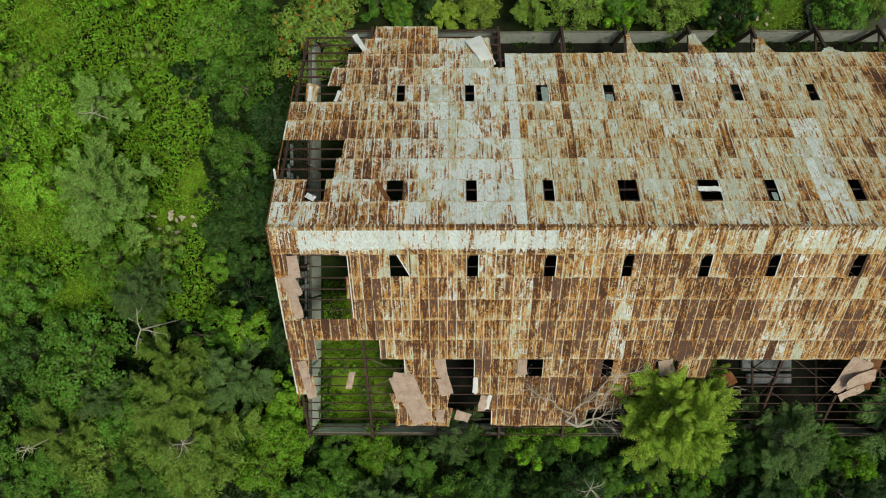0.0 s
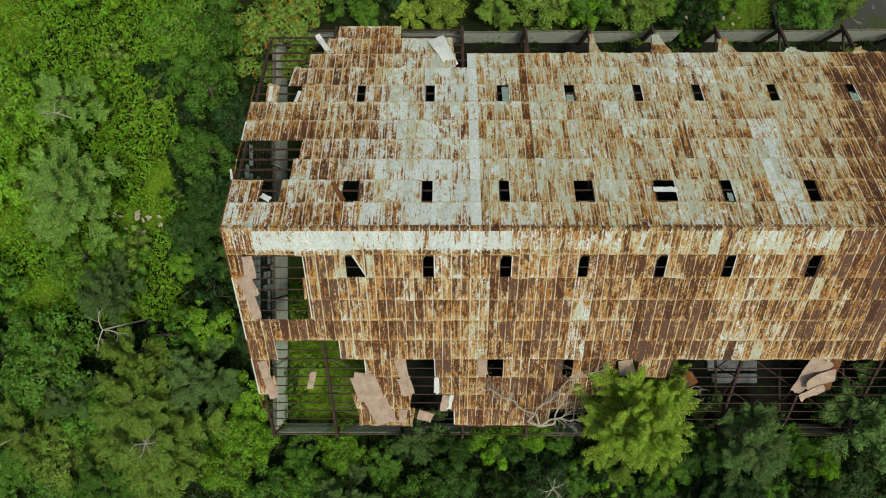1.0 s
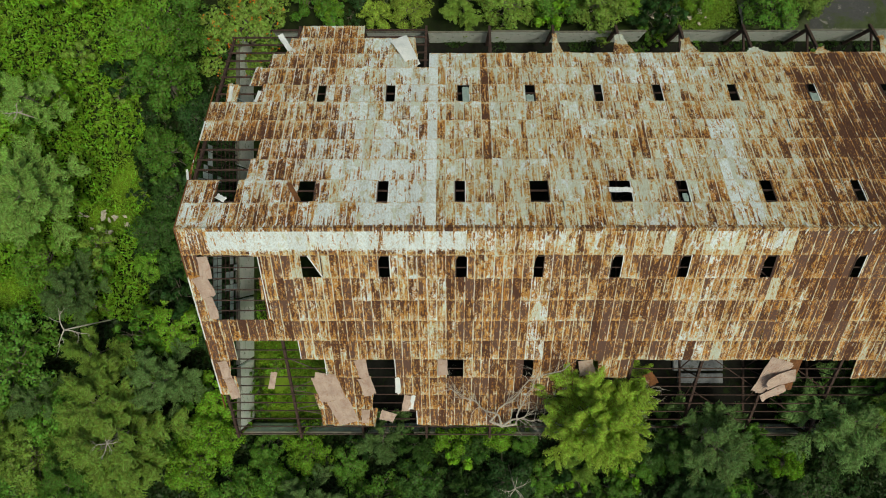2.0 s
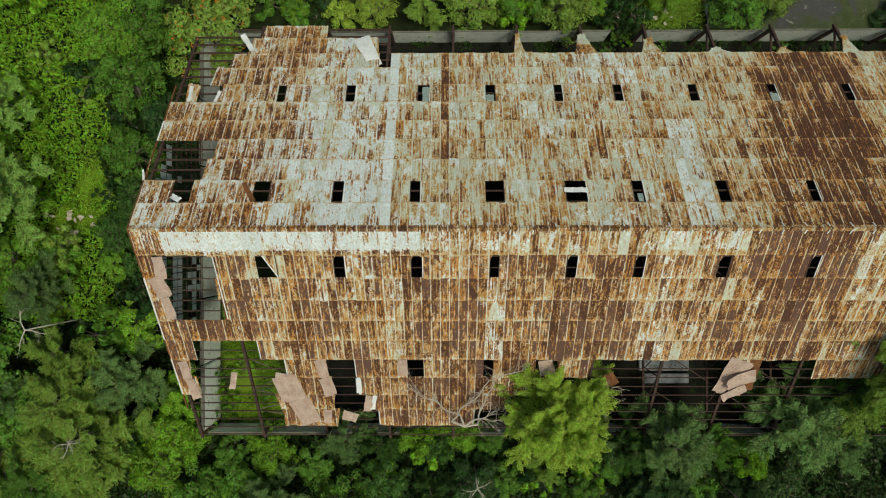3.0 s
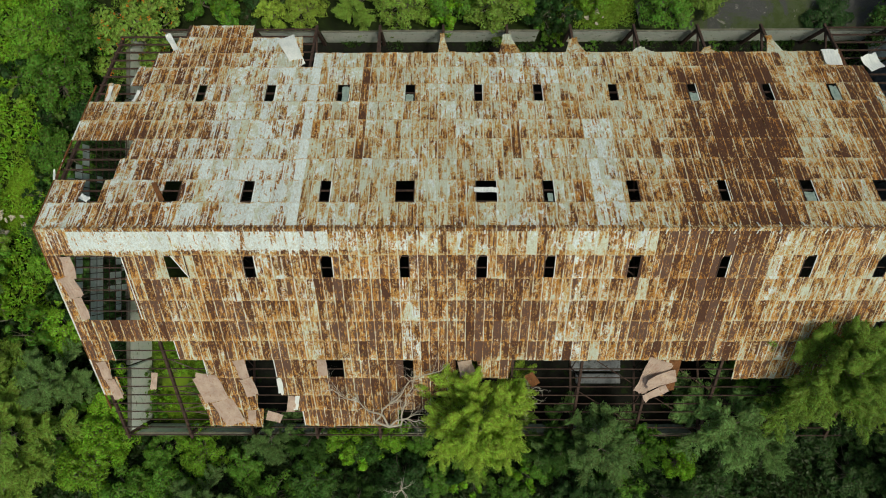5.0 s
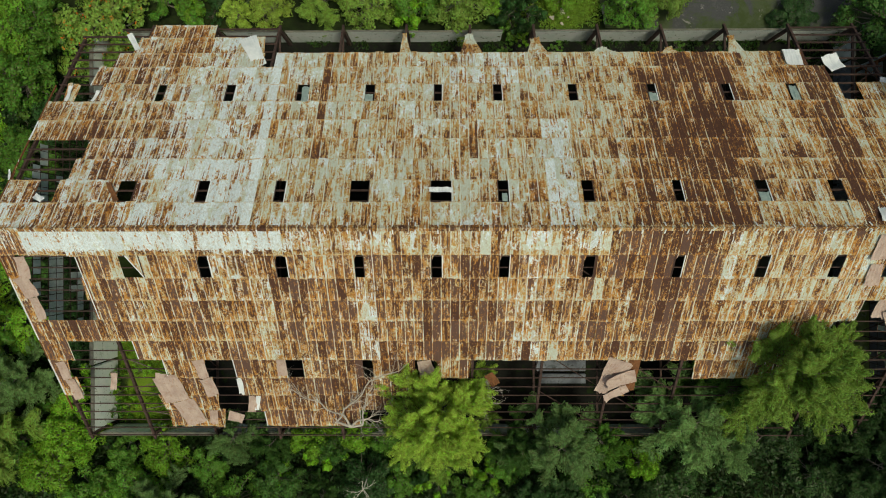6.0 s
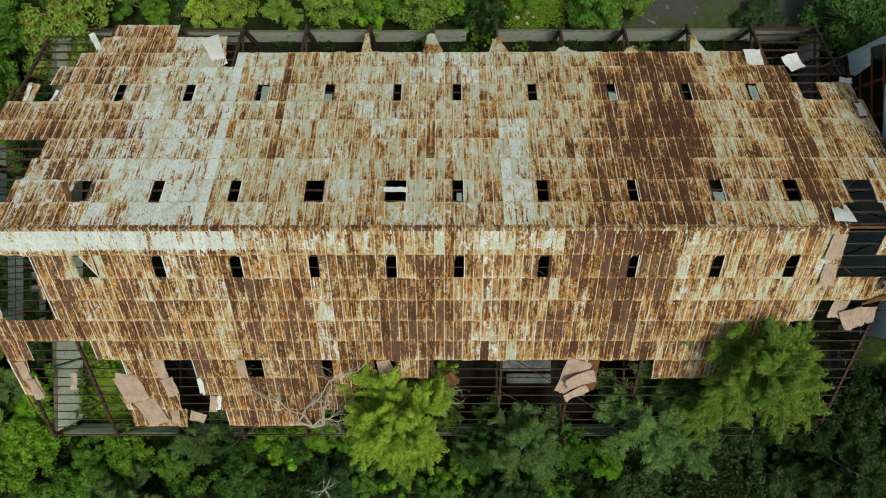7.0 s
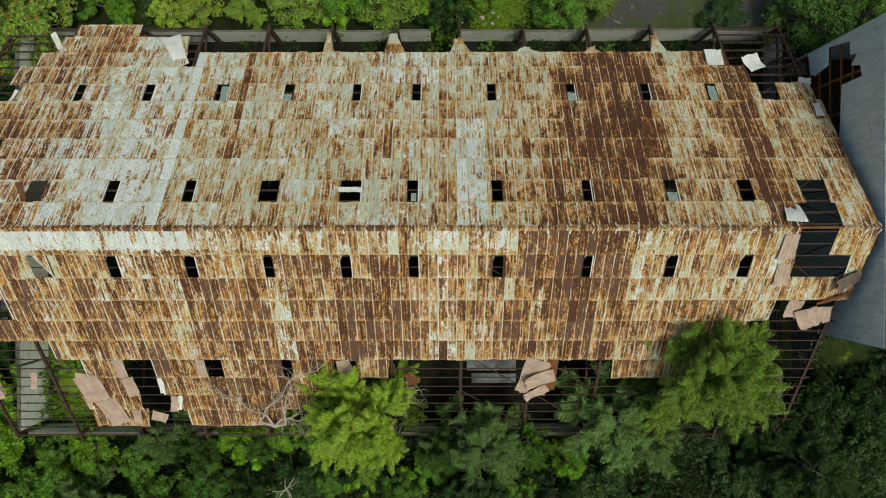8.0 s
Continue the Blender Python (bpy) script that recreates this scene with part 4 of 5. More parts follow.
for y in np.arange(-8.4, 16.4, 1.24):
    b = bmesh.new()
    bar(b, (75.66, y, 17.1), (76.7, y, 17.1), 0.12, 0.16)
    part("rafter", b, STEEL, tower)
b = bmesh.new()
block(b, 76.4, 84.0, 2.0, 16.2, 5.6, 5.9)
part("inner_floor", b, MOSS, tower, "mossy brown floor seen through the torn siding")
b = bmesh.new()
bar(b, (75.6, -9.35, 17.37), (75.6, 16.4, 17.37), 0.14, 0.1)
part("edge_trim", b, STEEL_ORANGE, tower)
for y0, y1 in ((-9.3, -9.25), (16.35, 16.4)):
    b = bmesh.new()
    block(b, 75.7, 110, y0, y1, 0, 17.15)
    part("wall_cladding", b, GREY, tower)

# ---- plants ----
def leaf_mesh(name, pos, axis, side, length, width, material, cup=0.12):
    """Many four-cornered leaves in one mesh: pos, axis and side are rows of x, y, z."""
    n = len(pos)
    length, width = length[:, None], width[:, None]
    nor = np.cross(axis, side)
    v = np.empty((n, 4, 3), dtype=np.float32)
    v[:, 0] = pos - axis * length * 0.5
    v[:, 1] = pos + side * width * 0.5 + nor * width * cup + axis * length * 0.05
    v[:, 2] = pos + axis * length * 0.5 - nor * length * cup
    v[:, 3] = pos - side * width * 0.5 + nor * width * cup + axis * length * 0.05
    me = bpy.data.meshes.new(name)
    me.vertices.add(n * 4)
    me.vertices.foreach_set("co", v.ravel())
    me.loops.add(n * 4)
    me.loops.foreach_set("vertex_index", np.arange(n * 4, dtype=np.int32))
    me.polygons.add(n)
    me.polygons.foreach_set("loop_start", np.arange(0, n * 4, 4, dtype=np.int32))
    me.update(calc_edges=True)
    me.materials.append(material)
    return me


def unit(a):
    return a / np.maximum(np.linalg.norm(a, axis=1, keepdims=True), 1e-6)


def lobes_of(r, radius, height, count, flat, depth=0.42, small=0.12, large=0.27):
    """Centres and sizes of the clumps of a crown: packed on a lumpy dome."""
    out = []
    squash = r.uniform(0.82, 1.0)
    for i in range(count):
        a = i * 2.39996 + r.uniform(0, 0.9)
        d = radius * math.sqrt((i + 0.4) / count) * r.uniform(0.75, 1.12)
        z = height - flat * (d / radius) ** 2 * height - r.uniform(0, 1) ** 1.5 * depth * height
        out.append((Vector((d * math.cos(a), d * math.sin(a) * squash, z)), radius * r.uniform(small, large)))
    return out


def limb_mesh(name, segs, material, sides=5):
    """Tapered limbs; segs: (from, to, radius there, radius here)."""
    vs, fs = [], []
    for p, q, a, b in segs:
        d = (q - p).normalized()
        s = d.cross(Vector((0.3, 0.9, 0.2))).normalized()
        u = d.cross(s)
        k = len(vs)
        for c, rad in ((p, a), (q, b)):
            for i in range(sides):
                t = i / sides * 2 * math.pi
                vs.append(c + (s * math.cos(t) + u * math.sin(t)) * rad)
        for i in range(sides):
            j = (i + 1) % sides
            fs.append((k + i, k + j, k + sides + j, k + sides + i))
        fs.append(tuple(k + sides + i for i in range(sides)))
    return mesh_from(name, vs, fs, material, True)


def limbs_for(r, lobes, height, girth, bend=0.6):
    top = Vector((r.uniform(-0.4, 0.4), r.uniform(-0.4, 0.4), height * 0.45))
    segs = [(Vector((0, 0, -0.3)), top, girth, girth * 0.7)]
    for c, rad in lobes:
        start = top + Vector((0, 0, r.uniform(-0.15, 0.3) * height * 0.4))
        mid = start.lerp(c, 0.55) + Vector((r.uniform(-bend, bend), r.uniform(-bend, bend), r.uniform(-0.2, 0.5)))
        segs += [(start, mid, girth * 0.42, girth * 0.22), (mid, c + Vector((0, 0, rad * 0.5)), girth * 0.22, girth * 0.06)]
    return segs


def make_tree(seed, style, radius, height, count, leaves, leaf_l, leaf_w, flat=0.35):
    r, g = random.Random(seed), np.random.default_rng(seed)
    t = thing("tree", "broad green tree", "tree", "jungle trees round the mill")
    lobes = lobes_of(r, radius, height * 0.86, count, flat, *((0.6, 0.12, 0.31) if style == "needle" else (0.5, 0.12, 0.28)))
    pos, axis, side, ll, ww = [], [], [], [], []
    for c, rad in lobes:
        n = max(40, int(leaves * (rad / (radius * 0.21)) ** 2))
        # a lumpy shell of leaves round each clump, drawn out towards a handful of twigs
        k = 10
        twig = unit(g.normal(size=(k, 3)))
        twig[:, 2] = np.abs(twig[:, 2]) * 0.9 + 0.05
        d = unit(g.normal(size=(n, 3)))
        d[:, 2] = np.where(d[:, 2] < -0.25, -d[:, 2], d[:, 2])
        lump = 0.72 + (0.6 if style == "needle" else 0.5) * np.max(np.clip(d @ twig.T, 0, 1) ** 9, axis=1)
        p = np.array(c) + d * (rad * lump * g.uniform(0.80, 1.06, n))[:, None] * np.array((1.0, 1.0, 0.85))
        nor = unit(d * 1.15 + g.normal(size=(n, 3)) * (0.5 if style == "needle" else 0.42) + np.array((0, 0, 0.08)))
        a = unit(np.cross(nor, g.normal(size=(n, 3))))
        s = np.cross(nor, a)
        pos.append(p), axis.append(a), side.append(s)
        ll.append(leaf_l * g.uniform(0.6, 1.35, n)), ww.append(leaf_w * g.uniform(0.7, 1.3, n))
    cat = np.concatenate
    crown = part("crown", leaf_mesh("crown", cat(pos), cat(axis), cat(side), cat(ll), cat(ww), NEEDLE if style == "needle" else LEAF), None, t)
    part("trunk", limb_mesh("trunk", limbs_for(r, lobes, height, (0.016 if style == "needle" else 0.026) * height), BARK if style != "pale" else DEADWOOD), None, t)
    return t, crown, lobes


def make_feathery(seed, radius, height, boughs, per_tuft, blade_l, blade_w, tuft, bare=0.35, dome=0.0):
    """A casuarina-like tree: boughs radiate from the trunk, with side sprays, and carry tufts of fine foliage."""
    r, g = random.Random(seed), np.random.default_rng(seed)
    t = thing("tree", "feathery green tree", "tree", "jungle trees round the mill")
    segs, tufts = [], []
    trunk_top = Vector((r.uniform(-0.2, 0.2), r.uniform(-0.2, 0.2), height * 0.93))
    segs.append((Vector((0, 0, -0.3)), trunk_top, 0.016 * height, 0.004 * height))

    def spray(p, d, length, girth, level):
        n = max(3, int(length / (tuft * 0.95)))
        q = p.copy()
        for i in range(n):
            d = (d + Vector((r.uniform(-1, 1), r.uniform(-1, 1), r.uniform(-0.35, 0.45))) * 0.16).normalized()
            e = q + d * (length / n)
            w = girth * (1 - 0.75 * i / n)
            segs.append((q, e, w, w * 0.8))
            q = e
            f = (i + 1) / n
            if f > bare or level:
                tufts.append((q + Vector((0, 0, 0.08)), d, tuft * r.uniform(0.7, 1.15) * (1.1 - 0.3 * f)))
            if not level and f > 0.3:
                for sgn in (1, -1):
                    if r.random() < 0.8:
                        side = Vector((-d.y, d.x, 0)) * sgn
                        spray(q, (d * 0.75 + side * r.uniform(0.5, 0.9) + Vector((0, 0, r.uniform(0, 0.3)))).normalized(), length * (1.05 - 0.6 * f) * 0.42, w * 0.6, 1)

    for i in range(boughs):
        f = (i + 0.5) / boughs
        a = i * 2.39996 + r.uniform(-0.35, 0.35)
        z = height * (0.97 - 0.5 * f + r.uniform(-0.05, 0.04))
        rise = 0.75 - 0.7 * f + dome * (1 - f)
        length = radius * (0.28 + 0.85 * f ** 0.75) * r.uniform(0.75, 1.1) * (1 - 0.1 * dome)
        d = Vector((math.cos(a), math.sin(a), rise)).normalized()
        spray(Vector((trunk_top.x * z / height, trunk_top.y * z / height, z - 0.25 * length * rise)), d, length, 0.0055 * height, 0)
    k = per_tuft
    n = k * len(tufts)
    c = np.repeat(np.array([tuple(p) for p, _, _ in tufts]), k, axis=0)
    dr = np.repeat(np.array([tuple(d) for _, d, _ in tufts]), k, axis=0)
    sz = np.repeat(np.array([s for _, _, s in tufts]), k)[:, None]
    out = unit(g.normal(size=(n, 3)))
    out[:, 2] = np.where(out[:, 2] < -0.1, -out[:, 2], out[:, 2])
    # soft puffs: the fine foliage lies round each tuft, combed outwards along the spray
    pos = c + (out * np.array((0.72, 0.72, 0.6)) + dr * g.uniform(-0.5, 1.15, (n, 1))) * sz * g.uniform(0.6, 1.0, (n, 1)) ** 0.6
    nor = unit(out * 1.1 + np.array((0, 0, 0.45)) + g.normal(size=(n, 3)) * 0.28)
    axis = dr * 1.0 + out * 0.6 + g.normal(size=(n, 3)) * 0.5
    axis = unit(axis - nor * np.sum(axis * nor, axis=1, keepdims=True))
    side = unit(np.cross(nor, axis))
    crown = part("crown", leaf_mesh("crown", pos, axis, side, blade_l * g.uniform(0.6, 1.3, n), blade_w * g.uniform(0.7, 1.3, n), NEEDLE), None, t)
    part("trunk", limb_mesh("trunk", segs, TWIG, 3), None, t)
    return t, crown, None


def set_crown(t, colour):
    for o in t.children:
        if o.name.startswith("crown"):
            o.color = (*colour, 1.0)


STOCK = {}
for key, args in {
    "broad_a": (31, "broad", 4.0, 8.5, 46, 172, 0.30, 0.19), "broad_b": (32, "broad", 4.0, 8.5, 54, 152, 0.28, 0.18), "broad_c": (33, "broad", 4.0, 8.5, 38, 205, 0.32, 0.20),
    "shrub_a": (36, "broad", 1.7, 2.4, 12, 85, 0.28, 0.16), "shrub_b": (37, "broad", 1.7, 2.6, 10, 90, 0.36, 0.13),
}.items():
    STOCK[key] = make_tree(*args)
STOCK["needle_a"] = make_feathery(34, 4.0, 8.6, 22, 34, 0.31, 0.085, 0.50)
STOCK["needle_b"] = make_feathery(35, 4.0, 8.6, 19, 36, 0.31, 0.085, 0.54)
STOCK["needle_big"] = make_feathery(38, 6.0, 14.0, 44, 46, 0.30, 0.07, 0.52, 0.18, 0.7)

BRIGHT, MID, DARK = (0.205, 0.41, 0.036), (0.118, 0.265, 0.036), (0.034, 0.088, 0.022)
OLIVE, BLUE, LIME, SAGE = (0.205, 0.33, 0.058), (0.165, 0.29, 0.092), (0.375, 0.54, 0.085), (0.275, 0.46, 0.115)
FRESH, SHADE, SHADED_GREEN = (0.165, 0.345, 0.036), (0.066, 0.155, 0.030), (0.036, 0.085, 0.020)
WORDS = {SHADED_GREEN: "shade-darkened green", SHADE: "dull green", FRESH: "fresh green", SAGE: "pale grey-green", BRIGHT: "bright green", MID: "mid-green", DARK: "dark green", OLIVE: "olive-green", BLUE: "bluish green", LIME: "yellow-green"}
used = set()


def plant(key, x, y, radius, top, colour, spin, jitter=0.0):
    """Sets one plant of the stock at x, y, with its crown's radius and the height of its top."""
    base, _, _ = STOCK[key]
    r0, h0 = (1.7, 2.6) if key.startswith("shrub") else ((6.0, 14.5) if key == "needle_big" else (4.0, 8.9))
    sx, sz = radius / r0, top / h0
    m = pose(x, y, -0.05, 0, 0, spin) @ Matrix.Diagonal((sx, sx, sz, 1))
    if key in used:
        t = copy_thing(base, m)
    else:
        used.add(key)
        t = base
        t.matrix_basis = m
    shade = 1.0 + jitter
    set_crown(t, tuple(c * shade for c in colour))
    kind = "shrub" if key.startswith("shrub") else "tree"
    t.name = kind
    look_word = "feathery casuarina-like" if key.startswith("needle") else ("dense leafy" if kind == "shrub" else "broad-leaved")
    where = "in the undergrowth" if kind == "shrub" else "close to the mill"
    tagged(t, f"{WORDS[colour]} {look_word} {kind} {where}", kind, "undergrowth" if kind == "shrub" else "jungle trees round the mill")
    return t


TREES = [
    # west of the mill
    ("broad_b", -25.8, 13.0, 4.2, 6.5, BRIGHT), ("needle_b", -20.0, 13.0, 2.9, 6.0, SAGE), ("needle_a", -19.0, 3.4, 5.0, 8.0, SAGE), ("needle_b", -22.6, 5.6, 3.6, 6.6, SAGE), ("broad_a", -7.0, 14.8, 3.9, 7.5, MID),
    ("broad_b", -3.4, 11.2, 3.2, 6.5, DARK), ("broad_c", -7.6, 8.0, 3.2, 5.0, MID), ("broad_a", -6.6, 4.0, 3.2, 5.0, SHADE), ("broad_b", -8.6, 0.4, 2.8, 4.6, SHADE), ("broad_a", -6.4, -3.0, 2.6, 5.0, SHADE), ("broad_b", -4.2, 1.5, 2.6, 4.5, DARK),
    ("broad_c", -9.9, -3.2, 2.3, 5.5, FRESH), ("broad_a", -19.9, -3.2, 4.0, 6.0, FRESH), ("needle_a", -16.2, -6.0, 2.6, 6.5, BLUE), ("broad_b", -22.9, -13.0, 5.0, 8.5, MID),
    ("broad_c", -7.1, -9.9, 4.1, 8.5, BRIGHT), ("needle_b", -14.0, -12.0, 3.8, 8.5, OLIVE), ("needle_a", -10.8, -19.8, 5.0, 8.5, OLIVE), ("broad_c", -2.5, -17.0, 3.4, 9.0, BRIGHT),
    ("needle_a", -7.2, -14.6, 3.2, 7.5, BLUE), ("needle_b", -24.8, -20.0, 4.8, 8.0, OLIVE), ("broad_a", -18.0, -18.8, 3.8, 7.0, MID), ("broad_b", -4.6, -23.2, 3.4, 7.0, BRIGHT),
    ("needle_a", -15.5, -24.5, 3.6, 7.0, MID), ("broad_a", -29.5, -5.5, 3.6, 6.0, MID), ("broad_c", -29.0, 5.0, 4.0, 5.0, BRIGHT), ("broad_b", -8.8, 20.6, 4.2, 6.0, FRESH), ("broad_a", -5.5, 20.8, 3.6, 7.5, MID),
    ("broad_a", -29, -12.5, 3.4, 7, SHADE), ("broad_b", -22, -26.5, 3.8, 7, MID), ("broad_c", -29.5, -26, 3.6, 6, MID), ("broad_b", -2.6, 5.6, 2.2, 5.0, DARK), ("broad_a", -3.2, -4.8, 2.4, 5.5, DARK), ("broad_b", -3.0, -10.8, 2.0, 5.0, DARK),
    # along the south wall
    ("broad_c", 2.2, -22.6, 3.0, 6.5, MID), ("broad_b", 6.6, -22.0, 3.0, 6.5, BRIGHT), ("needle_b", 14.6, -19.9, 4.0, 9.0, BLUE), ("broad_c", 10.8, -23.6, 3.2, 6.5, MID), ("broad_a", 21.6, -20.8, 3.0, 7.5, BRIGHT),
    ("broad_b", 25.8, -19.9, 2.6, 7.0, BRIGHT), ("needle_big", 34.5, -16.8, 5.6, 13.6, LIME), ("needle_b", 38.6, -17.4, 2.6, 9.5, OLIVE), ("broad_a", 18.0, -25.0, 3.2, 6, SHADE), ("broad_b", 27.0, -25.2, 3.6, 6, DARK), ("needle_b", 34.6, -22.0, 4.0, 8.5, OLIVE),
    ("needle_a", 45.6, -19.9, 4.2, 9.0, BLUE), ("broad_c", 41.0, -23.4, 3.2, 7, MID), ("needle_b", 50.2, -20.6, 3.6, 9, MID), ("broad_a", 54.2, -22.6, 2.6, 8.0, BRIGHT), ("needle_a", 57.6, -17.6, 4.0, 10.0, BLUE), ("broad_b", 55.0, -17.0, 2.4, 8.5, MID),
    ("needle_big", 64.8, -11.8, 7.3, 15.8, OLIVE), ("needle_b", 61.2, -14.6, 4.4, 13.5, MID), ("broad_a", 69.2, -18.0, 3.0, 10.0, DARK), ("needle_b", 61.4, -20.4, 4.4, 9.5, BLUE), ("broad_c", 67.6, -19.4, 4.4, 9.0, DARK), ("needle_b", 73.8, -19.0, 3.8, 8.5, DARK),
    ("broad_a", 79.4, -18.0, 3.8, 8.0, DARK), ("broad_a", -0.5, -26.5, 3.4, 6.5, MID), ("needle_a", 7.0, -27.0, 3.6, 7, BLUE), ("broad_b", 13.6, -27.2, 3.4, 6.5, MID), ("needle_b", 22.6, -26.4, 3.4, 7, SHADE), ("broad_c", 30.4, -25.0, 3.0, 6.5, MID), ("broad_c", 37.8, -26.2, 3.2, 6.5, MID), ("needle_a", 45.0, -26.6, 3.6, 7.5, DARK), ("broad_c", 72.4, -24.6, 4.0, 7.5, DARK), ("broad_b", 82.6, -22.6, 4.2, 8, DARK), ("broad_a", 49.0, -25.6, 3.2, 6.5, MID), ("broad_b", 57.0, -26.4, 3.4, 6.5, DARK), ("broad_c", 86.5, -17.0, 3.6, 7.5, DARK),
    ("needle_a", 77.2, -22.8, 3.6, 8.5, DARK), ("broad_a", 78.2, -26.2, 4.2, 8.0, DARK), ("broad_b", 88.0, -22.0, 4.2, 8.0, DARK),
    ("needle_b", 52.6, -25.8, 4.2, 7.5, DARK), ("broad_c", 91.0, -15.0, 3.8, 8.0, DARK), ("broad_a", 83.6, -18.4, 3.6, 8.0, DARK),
    # the closed canopy at the south-west corner
    ("needle_b", -20.6, -16.4, 3.8, 7.5, BLUE), ("broad_a", -27.0, -16.6, 3.8, 7.5, MID), ("needle_a", -12.6, -16.2, 3.8, 8.2, OLIVE), ("broad_b", -21.0, -22.6, 3.8, 7.4, OLIVE), ("needle_b", -11.4, -24.8, 4.2, 7.8, OLIVE), ("broad_c", -26.6, -23.6, 3.6, 7.0, MID), ("broad_a", -8.0, -21.0, 3.0, 7.2, MID), ("broad_b", -2.6, -20.2, 2.8, 8.4, BRIGHT), ("broad_b", -33.4, -9.5, 3.8, 6.5, MID), ("needle_b", -33.2, -15.4, 4.0, 7.5, BLUE), ("broad_a", -33.0, -21.6, 3.8, 7.0, MID), ("broad_b", 3.8, -25.2, 3.2, 6.5, MID),
    # behind the north wall
    ("broad_c", 8.6, 23.2, 2.2, 4.5, BRIGHT), ("broad_a", 13.5, 22.4, 1.9, 4.0, LIME), ("broad_b", 17.0, 22.8, 2.2, 4.5, LIME), ("needle_b", 22.6, 23.2, 3.6, 6.0, OLIVE), ("broad_b", 27.2, 23.3, 3.0, 5.5, OLIVE), ("broad_a", 32.2, 23.6, 3.0, 5.5, MID),
    ("broad_b", 36.6, 23.3, 3.2, 6.0, OLIVE), ("broad_c", 40.0, 23.6, 2.4, 4.5, BRIGHT), ("broad_b", 53.8, 23.9, 3.2, 6.0, MID), ("broad_a", 57.0, 23.9, 2.8, 5.0, OLIVE), ("broad_c", 70.4, 22.2, 2.9, 3.6, DARK), ("broad_b", 47.0, 24.6, 2.2, 3.2, BRIGHT), ("broad_b", 78.4, 21.2, 4.4, 7.5, SHADE), ("broad_a", 84.0, 22.4, 3.6, 7.0, MID), ("broad_a", 12.2, 26.5, 4.0, 6, DARK), ("broad_c", 20.0, 27.5, 4.0, 6, MID), ("broad_b", 30.0, 28.0, 4.0, 6, DARK),
]
rng = random.Random(77)
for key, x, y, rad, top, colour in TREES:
    # South-east crowns: the shade there is put into a darker leaf colour.
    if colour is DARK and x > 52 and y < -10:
        colour = SHADED_GREEN
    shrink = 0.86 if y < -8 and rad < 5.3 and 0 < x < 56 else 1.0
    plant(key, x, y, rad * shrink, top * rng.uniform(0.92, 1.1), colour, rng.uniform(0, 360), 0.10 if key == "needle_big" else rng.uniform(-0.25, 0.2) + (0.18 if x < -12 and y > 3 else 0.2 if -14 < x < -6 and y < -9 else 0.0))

# lower trees crowding over the southern wall
for key, x, y, rad, top, colour, spin in (("needle_b", 17.6, -21.0, 2.5, 7.6, SHADE, 20), ("broad_c", 28.6, -20.9, 2.2, 7.2, MID, 75), ("broad_a", 23.6, -21.3, 2.1, 6.8, SHADE, 140), ("needle_a", 42.2, -20.8, 2.3, 7.6, SHADE, 210)):
    plant(key, x, y, rad, top, colour, spin)

# the flowering tree at the north-west corner
fl = plant("broad_c", 0.6, 20.4, 6.0, 11.5, OLIVE, 40, 0.0)
tagged(fl, "large green tree dotted with orange flowers beside the mill", "tree", "jungle trees round the mill")
g = np.random.default_rng(9)
lob = STOCK["broad_c"][2]
pts = []
for c, rad in lob:
    d = unit(g.normal(size=(2, 3)))
    d[:, 2] = np.abs(d[:, 2])
    for p in np.array(c) + d * rad * 1.08:
        pts.append(p + g.normal(size=(4, 3)) * 0.09)
pts = np.concatenate(pts)
nor = unit(g.normal(size=pts.shape) * 0.5 + np.array((0, 0, 0.8)))
a = unit(np.cross(nor, g.normal(size=pts.shape)))
part("blossom", leaf_mesh("blossom", pts, a, np.cross(nor, a), np.full(len(pts), 0.16), np.full(len(pts), 0.12), FLOWER), None, fl, "orange flower heads")


def free_ground(x, y, margin=0.6):
    if -margin - 0.6 < x < 76 + margin and abs(y) < 20.4 + margin:
        return False
    if 44.5 < x < 100 and y > 20.5:
        return False
    if x > 75 and -10.0 < y < 20:
        return False
    return True


for i in range(130):
    while True:
        x, y = rng.uniform(-36, 92), rng.uniform(-30, 28)
        if free_ground(x, y, 1.0) and clearing(x, y) < 0.4 and (y > -8 or rng.random() < 0.25):
            break
    west = x < -12 and y > -8
    # From x 55 on all shrubs are dark, with the shade put into their colour.
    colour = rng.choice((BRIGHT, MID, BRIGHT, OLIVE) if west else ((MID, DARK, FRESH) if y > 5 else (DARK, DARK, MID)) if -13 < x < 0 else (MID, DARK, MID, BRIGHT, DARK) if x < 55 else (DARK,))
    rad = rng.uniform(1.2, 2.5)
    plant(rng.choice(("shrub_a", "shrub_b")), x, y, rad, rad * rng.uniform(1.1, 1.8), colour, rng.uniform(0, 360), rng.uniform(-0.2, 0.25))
for x, y, rad, top, colour in ((4.4, -9.0, 1.3, 1.4, BRIGHT), (3.2, -14.0, 1.6, 1.8, BRIGHT), (2.0, -17.6, 1.4, 3.0, BRIGHT), (5.2, -16.5, 1.2, 1.0, MID), (0.9, -14.6, 1.1, 3.4, MID), (1.1, -16.4, 1.2, 3.7, BRIGHT), (1.4, -18.3, 1.3, 3.6, MID), (46.5, 19.2, 1.1, 1.2, MID), (59.0, 19.0, 1.4, 1.6, MID), (64.0, 18.9, 1.2, 1.5, DARK), (41.6, 20.6, 1.5, 3.2, MID), (42.8, 20.0, 1.2, 2.2, BRIGHT), (41.2, 19.0, 1.1, 1.2, MID)):
    plant("shrub_a", x, y, rad, top, colour, rng.uniform(0, 360))


